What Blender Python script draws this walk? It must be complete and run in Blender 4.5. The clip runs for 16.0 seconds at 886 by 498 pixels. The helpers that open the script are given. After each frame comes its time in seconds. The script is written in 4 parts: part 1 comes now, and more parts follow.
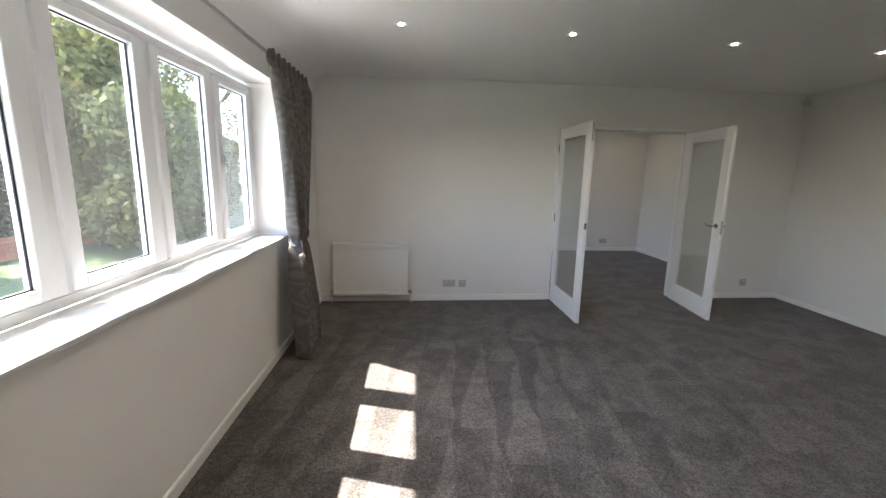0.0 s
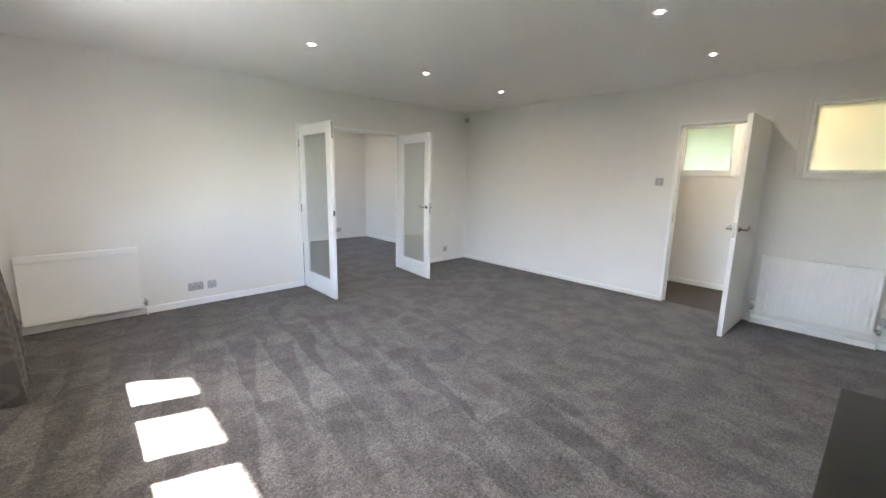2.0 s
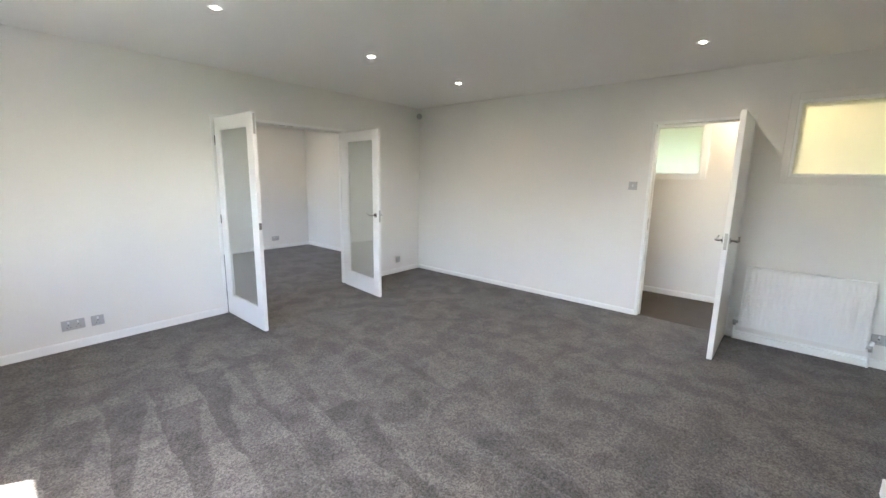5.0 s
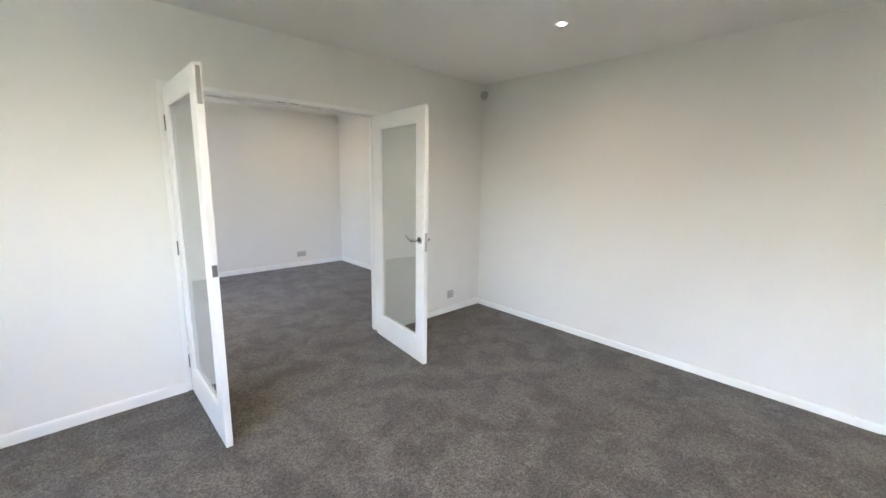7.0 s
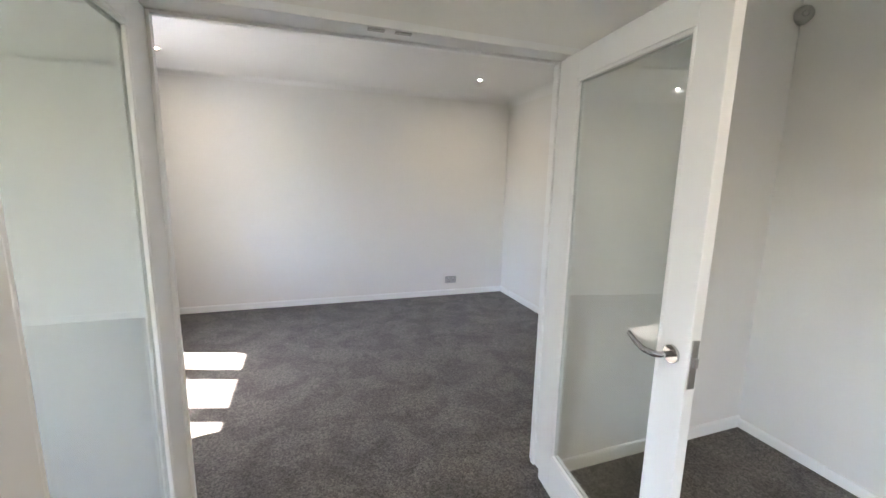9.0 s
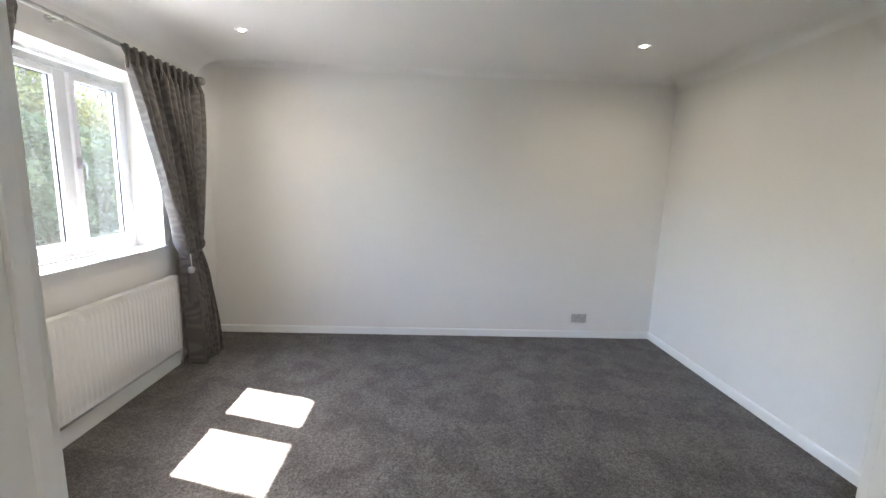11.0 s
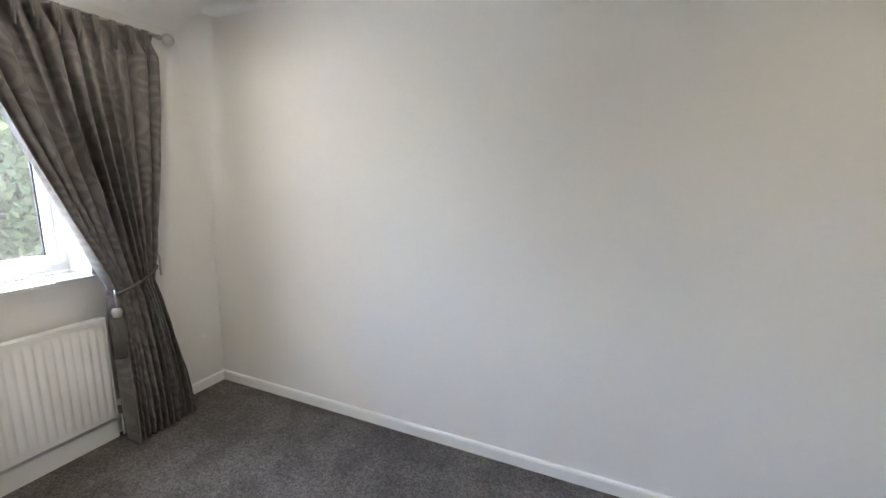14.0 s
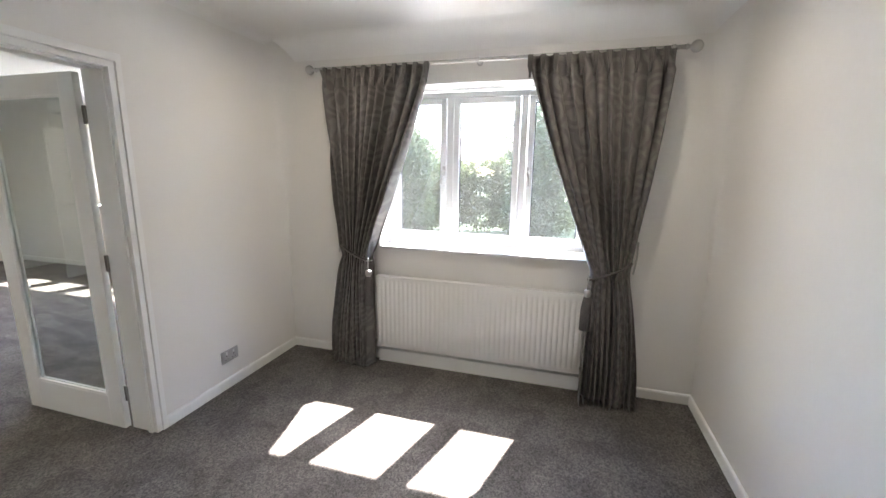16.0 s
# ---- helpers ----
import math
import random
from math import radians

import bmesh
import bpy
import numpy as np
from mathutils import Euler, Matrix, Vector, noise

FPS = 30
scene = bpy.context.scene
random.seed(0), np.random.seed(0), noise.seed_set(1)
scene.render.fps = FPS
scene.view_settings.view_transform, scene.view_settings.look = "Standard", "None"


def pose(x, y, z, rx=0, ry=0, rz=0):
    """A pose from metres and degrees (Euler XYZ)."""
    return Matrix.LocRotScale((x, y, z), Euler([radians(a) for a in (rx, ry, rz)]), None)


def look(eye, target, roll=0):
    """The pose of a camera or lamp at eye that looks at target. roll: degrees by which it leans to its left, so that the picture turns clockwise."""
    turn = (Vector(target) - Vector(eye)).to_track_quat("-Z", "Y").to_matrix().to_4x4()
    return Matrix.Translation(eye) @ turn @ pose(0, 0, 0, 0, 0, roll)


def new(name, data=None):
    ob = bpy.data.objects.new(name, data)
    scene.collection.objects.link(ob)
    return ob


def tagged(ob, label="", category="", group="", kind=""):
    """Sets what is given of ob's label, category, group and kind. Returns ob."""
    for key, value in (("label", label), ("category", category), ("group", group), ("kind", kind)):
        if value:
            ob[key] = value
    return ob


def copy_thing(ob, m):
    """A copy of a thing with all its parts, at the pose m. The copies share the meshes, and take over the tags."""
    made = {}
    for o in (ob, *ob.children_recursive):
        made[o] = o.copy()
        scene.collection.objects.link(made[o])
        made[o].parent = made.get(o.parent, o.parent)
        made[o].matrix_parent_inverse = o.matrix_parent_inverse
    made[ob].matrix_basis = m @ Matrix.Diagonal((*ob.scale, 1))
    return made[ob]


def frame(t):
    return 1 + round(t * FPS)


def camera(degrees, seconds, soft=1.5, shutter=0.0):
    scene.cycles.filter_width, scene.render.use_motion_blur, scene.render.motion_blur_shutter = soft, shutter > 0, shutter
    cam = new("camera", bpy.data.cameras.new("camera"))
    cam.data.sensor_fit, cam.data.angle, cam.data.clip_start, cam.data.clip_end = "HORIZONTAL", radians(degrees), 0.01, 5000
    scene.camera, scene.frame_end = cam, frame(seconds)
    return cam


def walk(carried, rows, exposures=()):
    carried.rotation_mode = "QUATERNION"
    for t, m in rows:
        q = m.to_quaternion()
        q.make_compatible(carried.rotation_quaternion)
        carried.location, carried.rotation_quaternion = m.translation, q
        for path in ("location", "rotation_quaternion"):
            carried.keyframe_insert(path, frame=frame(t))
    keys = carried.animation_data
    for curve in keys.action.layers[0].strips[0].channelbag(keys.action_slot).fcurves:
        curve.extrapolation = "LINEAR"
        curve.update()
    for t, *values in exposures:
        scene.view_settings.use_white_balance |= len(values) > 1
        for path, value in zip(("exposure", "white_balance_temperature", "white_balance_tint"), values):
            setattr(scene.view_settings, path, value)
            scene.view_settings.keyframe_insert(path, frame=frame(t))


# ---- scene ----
cam = camera(95.3, 16.0)
PATH = [
    (0, (0.949, 0.812, 1.462), (1.089, 2.773, 1.099), 1.2),
    (0.5, (0.778, 0.633, 1.517), (1.318, 2.524, 1.15), 1.2),
    (1, (0.639, 0.568, 1.503), (1.475, 2.348, 1.142), 1.2),
    (1.5, (0.562, 0.509, 1.463), (1.691, 2.121, 1.107), 1.0),
    (2, (0.492, 0.478, 1.421), (1.815, 1.935, 1.066), 1.0),
    (2.5, (0.467, 0.455, 1.405), (1.893, 1.813, 1.054), 1.0),
    (3, (0.483, 0.469, 1.386), (1.962, 1.77, 1.038), 1.0),
    (3.5, (0.523, 0.52, 1.393), (2.025, 1.793, 1.045), 1.0),
    (6, (1.476, 1.586, 1.495), (2.937, 2.903, 1.133), 1.0),
    (6.5, (1.799, 1.948, 1.488), (3.222, 3.307, 1.128), 1.0),
    (7, (2.106, 2.356, 1.485), (3.433, 3.809, 1.129), 0.9),
    (7.5, (2.407, 2.739, 1.482), (3.594, 4.31, 1.133), 1.1),
    (8, (2.693, 3.153, 1.485), (3.701, 4.846, 1.141), 1.3),
    (8.5, (2.912, 3.559, 1.478), (3.709, 5.361, 1.133), 1.9),
    (9, (3.06, 3.899, 1.473), (3.682, 5.768, 1.134), 1.2),
    (9.5, (3.185, 4.25, 1.455), (3.582, 6.18, 1.128), 1.1),
    (12, (3.31, 5.337, 1.46), (3.288, 7.312, 1.147), 1.4),
    (12.5, (3.436, 5.673, 1.491), (3.332, 7.641, 1.146), 0.9),
    (13, (3.56, 6.035, 1.528), (3.383, 7.996, 1.174), 1.3),
    (13.5, (3.682, 6.422, 1.526), (3.288, 8.35, 1.166), 1.3),
    (14, (3.816, 6.774, 1.506), (3.05, 8.586, 1.144), 1.2),
    (14.5, (3.986, 7.134, 1.495), (2.714, 8.633, 1.124), 1.0),
    (15, (4.119, 7.428, 1.507), (2.359, 8.3, 1.127), 0.9),
    (15.5, (4.195, 7.628, 1.519), (2.242, 7.803, 1.125), 1.1),
    (16, (4.125, 7.777, 1.53), (2.242, 7.225, 1.144), 0.8),
]
walk(cam, [(t, look(eye, target, roll)) for t, eye, target, roll in PATH], [(0, 4.2, 6750, 14), (0.5, 4.6, 6750, 14), (1.0, 4.85, 6700, 13), (2.0, 5.25, 6450, 12), (3.5, 5.25, 6450, 12), (7.5, 5.6, 6550, 12), (9.5, 5.4, 6550, 13), (12, 5.25, 6400, 12), (13.0, 5.5, 6400, 12), (14.0, 5.32, 6400, 12), (15.5, 5.1, 6400, 12), (16, 5.2, 6500, 13)])

# ---- world, sun, exposure ----
world = bpy.data.worlds.new("sky")
scene.world = world
world.use_nodes = True
wn = world.node_tree.nodes
sky = wn.new("ShaderNodeTexSky")
sky.sky_type = 'NISHITA'
sky.sun_disc = False
sky.sun_elevation = radians(53)
sky.sun_rotation = radians(286)
world.node_tree.links.new(sky.outputs[0], wn["Background"].inputs[0])
wn["Background"].inputs[1].default_value = 0.15
sun = new("sun", bpy.data.lights.new("sun", 'SUN'))
sun.data.energy, sun.data.angle, sun.data.color = 2.1, radians(0.6), (1.0, 0.96, 0.9)
sun.matrix_world = look((-8, 2.3, 11), (-7, 2.01, 9.652))
tagged(sun, kind="structure")


def lamp(name, where, energy, color, size):
    ob = new(name, bpy.data.lights.new(name, 'POINT'))
    ob.data.energy, ob.data.color, ob.data.shadow_soft_size = energy, color, size
    ob.location = where
    return ob


# ---- materials ----
def mat(name, color, rough=0.5, metal=0.0, var=0.06, scale=6.0, fine=0.0, fine_scale=300.0, bump=0.0, bump_scale=200.0, spec=0.5):
    """Principled surface with two scales of tone variation and a fine relief."""
    m = bpy.data.materials.new(name)
    m.use_nodes = True
    t = m.node_tree
    p = t.nodes["Principled BSDF"]
    p.inputs["Roughness"].default_value, p.inputs["Metallic"].default_value = rough, metal
    p.inputs["Specular IOR Level"].default_value = spec
    tc = t.nodes.new("ShaderNodeTexCoord")
    n1 = t.nodes.new("ShaderNodeTexNoise")
    n1.inputs["Scale"].default_value, n1.inputs["Detail"].default_value = scale, 5
    t.links.new(tc.outputs["Object"], n1.inputs["Vector"])
    n2 = t.nodes.new("ShaderNodeTexNoise")
    n2.inputs["Scale"].default_value, n2.inputs["Detail"].default_value = fine_scale, 2
    t.links.new(tc.outputs["Object"], n2.inputs["Vector"])
    a = t.nodes.new("ShaderNodeMath")
    a.operation = 'MULTIPLY_ADD'
    a.inputs[1].default_value, a.inputs[2].default_value = 2 * var, 1 - var
    t.links.new(n1.outputs[0], a.inputs[0])
    b = t.nodes.new("ShaderNodeMath")
    b.operation = 'MULTIPLY_ADD'
    b.inputs[1].default_value, b.inputs[2].default_value = 2 * fine, 1 - fine
    t.links.new(n2.outputs[0], b.inputs[0])
    c = t.nodes.new("ShaderNodeMath")
    c.operation = 'MULTIPLY'
    t.links.new(a.outputs[0], c.inputs[0])
    t.links.new(b.outputs[0], c.inputs[1])
    v = t.nodes.new("ShaderNodeVectorMath")
    v.operation = 'SCALE'
    v.inputs[0].default_value = color
    t.links.new(c.outputs[0], v.inputs["Scale"])
    t.links.new(v.outputs[0], p.inputs["Base Color"])
    if bump:
        n3 = t.nodes.new("ShaderNodeTexNoise")
        n3.inputs["Scale"].default_value, n3.inputs["Detail"].default_value = bump_scale, 3
        t.links.new(tc.outputs["Object"], n3.inputs["Vector"])
        bp = t.nodes.new("ShaderNodeBump")
        bp.inputs["Strength"].default_value, bp.inputs["Distance"].default_value = bump, 0.004
        t.links.new(n3.outputs[0], bp.inputs["Height"])
        t.links.new(bp.outputs[0], p.inputs["Normal"])
    return m


def carpet_material():
    """Grey-brown twist pile with brushed light and dark strokes left by a vacuum cleaner."""
    m = mat("carpet", (0.107, 0.098, 0.090), 0.95, 0, 0.14, 1.6, 0.4, 45, 0.4, 150, 0.1)
    t = m.node_tree
    p = t.nodes["Principled BSDF"]
    base = p.inputs["Base Color"].links[0].from_socket
    tc = t.nodes["Texture Coordinate"]
    tuft = t.nodes.new("ShaderNodeTexVoronoi")
    tuft.inputs["Scale"].default_value = 145.0
    t.links.new(tc.outputs["Object"], tuft.inputs["Vector"])
    ts = t.nodes.new("ShaderNodeSeparateColor")
    t.links.new(tuft.outputs["Color"], ts.inputs[0])
    tr = t.nodes.new("ShaderNodeMapRange")
    tr.inputs["To Min"].default_value, tr.inputs["To Max"].default_value = 0.55, 1.45
    t.links.new(ts.outputs[0], tr.inputs["Value"])

    def op(kind, a, b=None, c=None):
        k = t.nodes.new("ShaderNodeMath")
        k.operation = kind
        for sock, val in zip(k.inputs, (a, b, c)):
            if isinstance(val, (int, float)):
                sock.default_value = val
            elif val is not None:
                t.links.new(val, sock)
        return k.outputs[0]

    def ramp(value, f0, f1, t0, t1):
        k = t.nodes.new("ShaderNodeMapRange")
        k.interpolation_type = 'SMOOTHSTEP'
        for nm, q in (("From Min", f0), ("From Max", f1), ("To Min", t0), ("To Max", t1)):
            k.inputs[nm].default_value = q
        t.links.new(value, k.inputs["Value"])
        return k.outputs[0]

    def cloud(scale, detail=3, distortion=0.0):
        k = t.nodes.new("ShaderNodeTexNoise")
        k.inputs["Scale"].default_value, k.inputs["Detail"].default_value = scale, detail
        k.inputs["Distortion"].default_value = distortion
        t.links.new(tc.outputs["Object"], k.inputs["Vector"])
        return k.outputs[0]

    def chance(x, y):
        cb = t.nodes.new("ShaderNodeCombineXYZ")
        t.links.new(x, cb.inputs[0])
        if y is not None:
            t.links.new(y, cb.inputs[1])
        k = t.nodes.new("ShaderNodeTexWhiteNoise")
        k.noise_dimensions = '2D'
        t.links.new(cb.outputs[0], k.inputs["Vector"])
        return k.outputs["Value"]
    # tapering strokes of the cleaner head, laid side by side along the long window
    mp = t.nodes.new("ShaderNodeMapping")
    mp.inputs["Rotation"].default_value = (0, 0, radians(5))
    t.links.new(tc.outputs["Object"], mp.inputs["Vector"])
    xyz = t.nodes.new("ShaderNodeSeparateXYZ")
    t.links.new(mp.outputs[0], xyz.inputs[0])
    u = op('ADD', op('MULTIPLY', xyz.outputs[0], 4.0), op('MULTIPLY', cloud(2.2), 0.55))
    col, fu = op('FLOOR', u), op('FRACT', u)
    v_ = op('ADD', op('MULTIPLY', xyz.outputs[1], 0.85), op('MULTIPLY', chance(col, None), 0.75))
    row, fv = op('FLOOR', v_), op('FRACT', v_)
    wedge = ramp(op('SUBTRACT', op('ADD', fu, op('MULTIPLY', cloud(14), 0.12)), op('ADD', op('MULTIPLY', fv, 0.85), 0.15)), -0.05, 0.05, -1, 1)
    force = op('MULTIPLY_ADD', chance(col, row), 0.18, 0.06)
    plain = t.nodes.new("ShaderNodeSeparateXYZ")
    t.links.new(tc.outputs["Object"], plain.inputs[0])
    zone = op('MULTIPLY', ramp(plain.outputs[1], 3.7, 4.9, 1, 0.12), ramp(plain.outputs[0], 2.2, 3.9, 1, 0.2))
    zone = op('MULTIPLY', zone, ramp(cloud(0.9), 0.3, 0.55, 0.45, 1.0))
    strokes = op('MULTIPLY_ADD', op('MULTIPLY', wedge, force), zone, 1.0)
    # scuffs and footprints pressed into the pile
    scuff = ramp(cloud(4.5, 4, 0.6), 0.36, 0.62, 0.8, 1.16)
    total = op('MULTIPLY', op('MULTIPLY', tr.outputs[0], strokes), scuff)
    v = t.nodes.new("ShaderNodeVectorMath")
    v.operation = 'SCALE'
    t.links.new(base, v.inputs[0])
    t.links.new(total, v.inputs["Scale"])
    t.links.new(v.outputs[0], p.inputs["Base Color"])
    p.inputs["Sheen Weight"].default_value = 0.15
    return m


def fabric_material():
    """Grey-taupe curtain cloth with a faint woven damask figure."""
    m = mat("curtain_cloth", (0.128, 0.119, 0.112), 0.65, 0, 0.08, 5, 0.12, 500, 0.25, 500, 0.3)
    t = m.node_tree
    p = t.nodes["Principled BSDF"]
    base = p.inputs["Base Color"].links[0].from_socket
    uv = t.nodes.new("ShaderNodeUVMap")
    mp = t.nodes.new("ShaderNodeMapping")
    mp.inputs["Scale"].default_value = (6.5, 6.5, 1)
    t.links.new(uv.outputs[0], mp.inputs["Vector"])
    vo = t.nodes.new("ShaderNodeTexVoronoi")
    vo.inputs["Scale"].default_value, vo.inputs["Randomness"].default_value = 1.0, 0.8
    t.links.new(mp.outputs[0], vo.inputs["Vector"])
    s = t.nodes.new("ShaderNodeMath")
    s.operation = 'SINE'
    k = t.nodes.new("ShaderNodeMath")
    k.operation = 'MULTIPLY'
    k.inputs[1].default_value = 26
    t.links.new(vo.outputs["Distance"], k.inputs[0])
    t.links.new(k.outputs[0], s.inputs[0])
    r = t.nodes.new("ShaderNodeMapRange")
    r.inputs["From Min"].default_value, r.inputs["From Max"].default_value = -0.3, 0.5
    r.inputs["To Min"].default_value, r.inputs["To Max"].default_value = 0.88, 1.24
    t.links.new(s.outputs[0], r.inputs["Value"])
    v = t.nodes.new("ShaderNodeVectorMath")
    v.operation = 'SCALE'
    t.links.new(base, v.inputs[0])
    t.links.new(r.outputs[0], v.inputs["Scale"])
    t.links.new(v.outputs[0], p.inputs["Base Color"])
    p.inputs["Sheen Weight"].default_value = 0.2
    return m


def pane_material(name, tint, boost=1.0, haze=0.0):
    """Thin clear sheet: straight-through light, a mirror share by Fresnel and, where set, a pale haze mixed in."""
    m = bpy.data.materials.new(name)
    m.use_nodes = True
    t = m.node_tree
    t.nodes.remove(t.nodes["Principled BSDF"])
    tr = t.nodes.new("ShaderNodeBsdfTransparent")
    tr.inputs[0].default_value = (*tint, 1)
    gl = t.nodes.new("ShaderNodeBsdfGlossy")
    gl.inputs["Roughness"].default_value = 0.01
    lw = t.nodes.new("ShaderNodeLayerWeight")
    lw.inputs["Blend"].default_value = 0.5
    pw = t.nodes.new("ShaderNodeMath")
    pw.operation = 'POWER'
    pw.inputs[1].default_value = 4.0
    t.links.new(lw.outputs["Facing"], pw.inputs[0])
    fr = t.nodes.new("ShaderNodeMath")
    fr.operation = 'MULTIPLY_ADD'
    fr.inputs[1].default_value, fr.inputs[2].default_value = 0.9, 0.03 * boost
    fr.use_clamp = True
    t.links.new(pw.outputs[0], fr.inputs[0])
    mx = t.nodes.new("ShaderNodeMixShader")
    t.links.new(fr.outputs[0], mx.inputs[0])
    t.links.new(tr.outputs[0], mx.inputs[1])
    t.links.new(gl.outputs[0], mx.inputs[2])
    # uneven white veil put into the pane, for milky haze over the view
    veil = t.nodes.new("ShaderNodeBsdfTranslucent")
    veil.inputs[0].default_value = (0.9, 0.9, 0.88, 1)
    veil_noise = t.nodes.new("ShaderNodeTexNoise")
    veil_noise.inputs["Scale"].default_value, veil_noise.inputs["Detail"].default_value = 3.0, 6
    gm = t.nodes.new("ShaderNodeMath")
    gm.operation = 'MULTIPLY'
    gm.inputs[1].default_value = haze
    t.links.new(veil_noise.outputs[0], gm.inputs[0])
    md = t.nodes.new("ShaderNodeMixShader")
    t.links.new(gm.outputs[0], md.inputs[0])
    t.links.new(mx.outputs[0], md.inputs[1])
    t.links.new(veil.outputs[0], md.inputs[2])
    t.links.new(md.outputs[0], t.nodes["Material Output"].inputs[0])
    return m


def obscure_material():
    m = bpy.data.materials.new("obscure_glass")
    m.use_nodes = True
    t = m.node_tree
    t.nodes.remove(t.nodes["Principled BSDF"])
    tl = t.nodes.new("ShaderNodeBsdfTranslucent")
    tl.inputs[0].default_value = (0.9, 0.87, 0.73, 1)
    gl = t.nodes.new("ShaderNodeBsdfGlossy")
    gl.inputs["Roughness"].default_value = 0.25
    n = t.nodes.new("ShaderNodeTexNoise")
    n.inputs["Scale"].default_value = 120
    bp = t.nodes.new("ShaderNodeBump")
    bp.inputs["Strength"].default_value = 0.3
    t.links.new(n.outputs[0], bp.inputs["Height"])
    t.links.new(bp.outputs[0], gl.inputs["Normal"])
    mx = t.nodes.new("ShaderNodeMixShader")
    mx.inputs[0].default_value = 0.06
    t.links.new(tl.outputs[0], mx.inputs[1])
    t.links.new(gl.outputs[0], mx.inputs[2])
    t.links.new(mx.outputs[0], t.nodes["Material Output"].inputs[0])
    return m


def leaf_material(name, c1, c2):
    m = bpy.data.materials.new(name)
    m.use_nodes = True
    t = m.node_tree
    p = t.nodes["Principled BSDF"]
    g = t.nodes.new("ShaderNodeNewGeometry")
    mx = t.nodes.new("ShaderNodeMix")
    mx.data_type = 'RGBA'
    mx.inputs["A"].default_value, mx.inputs["B"].default_value = (*c1, 1), (*c2, 1)
    t.links.new(g.outputs["Random Per Island"], mx.inputs["Factor"])
    t.links.new(mx.outputs["Result"], p.inputs["Base Color"])
    p.inputs["Roughness"].default_value = 0.7
    p.inputs["Specular IOR Level"].default_value = 0.15
    tl = t.nodes.new("ShaderNodeBsdfTranslucent")
    t.links.new(mx.outputs["Result"], tl.inputs[0])
    ms = t.nodes.new("ShaderNodeMixShader")
    ms.inputs[0].default_value = 0.45
    t.links.new(p.outputs[0], ms.inputs[1])
    t.links.new(tl.outputs[0], ms.inputs[2])
    t.links.new(ms.outputs[0], t.nodes["Material Output"].inputs[0])
    return m


def emitter(name, color, strength):
    m = bpy.data.materials.new(name)
    m.use_nodes = True
    p = m.node_tree.nodes["Principled BSDF"]
    p.inputs["Emission Color"].default_value = (*color, 1)
    p.inputs["Emission Strength"].default_value = strength
    return m


WALL = mat("wall_paint", (0.83, 0.815, 0.785), 0.75, 0, 0.02, 1.5, 0.015, 60, 0.12, 90, 0.25)
CEIL = mat("ceiling_paint", (0.86, 0.85, 0.83), 0.8, 0, 0.02, 1.2, 0.015, 60, 0.1, 90, 0.2)
GLOSS = mat("white_gloss", (0.88, 0.88, 0.865), 0.28, 0, 0.02, 4, 0, 100, 0.05, 40)
UPVC = mat("white_upvc", (0.74, 0.75, 0.75), 0.3, 0, 0.015, 5)
ENAMEL = mat("radiator_enamel", (0.88, 0.875, 0.855), 0.3, 0, 0.015, 4)
CARPET = carpet_material()
HALLCARPET = mat("hall_carpet", (0.115, 0.104, 0.094), 0.95, 0, 0.15, 3, 0.3, 200, 0.6, 200, 0.1)
CLOTH = fabric_material()
BRAID = mat("braid", (0.12, 0.112, 0.105), 0.8, 0, 0.1, 60, 0.2, 400, 0.6, 300)
CHROME = mat("chrome", (0.55, 0.55, 0.55), 0.12, 1.0, 0.03, 20)
STEEL = mat("brushed_steel", (0.5, 0.49, 0.47), 0.35, 1.0, 0.06, 40)
PLATE = mat("grey_plate", (0.5, 0.5, 0.5), 0.4, 0.2, 0.04, 30)
HINGE = mat("dull_steel", (0.22, 0.21, 0.2), 0.4, 0.8, 0.08, 60)
DARK = mat("black_rubber", (0.02, 0.02, 0.022), 0.5, 0, 0.1, 30)
SLATE = mat("black_slate", (0.014, 0.014, 0.014), 0.2, 0, 0.25, 9, 0.2, 200, 0.05, 60, 0.3)
STOVE = mat("stove_paint", (0.010, 0.010, 0.011), 0.3, 0, 0.1, 20, 0.1, 300, 0.06, 300, 0.12)
FIREBRICK = mat("fire_brick", (0.42, 0.3, 0.2), 0.9, 0, 0.2, 12, 0.2, 100, 0.4, 60)
GLASS = pane_material("window_glass", (0.97, 0.98, 0.975), 1.5, 0.013)
DOORGLASS = pane_material("door_glass", (0.9, 0.93, 0.92), 3.0)
PAVING = mat("pale_paving", (0.42, 0.4, 0.37), 0.85, 0, 0.15, 2, 0.15, 60, 0.3, 60)
RENDERED = mat("house_render", (0.6, 0.57, 0.52), 0.85, 0, 0.1, 1, 0.1, 40)
FIREGLASS = pane_material("fire_glass", (0.5, 0.43, 0.36))
OBSCURE = obscure_material()
SPOT = emitter("spot_glow", (1.0, 0.9, 0.72), 14)
BRICK = mat("brick", (0.3, 0.16, 0.11), 0.9, 0, 0.2, 8, 0.2, 90, 0.5, 60)
FENCE = mat("fence_wood", (0.3, 0.14, 0.09), 0.85, 0, 0.2, 5, 0.2, 80, 0.4, 60)
GRASS = mat("lawn", (0.05, 0.08, 0.025), 0.9, 0, 0.25, 1.3, 0.3, 60, 0.6, 60)
BARK = mat("bark", (0.16, 0.13, 0.1), 0.9, 0, 0.25, 8, 0.2, 60, 0.6, 40)
ROOFTILE = mat("roof_tile", (0.22, 0.15, 0.12), 0.85, 0, 0.2, 3, 0.2, 40, 0.4, 20)
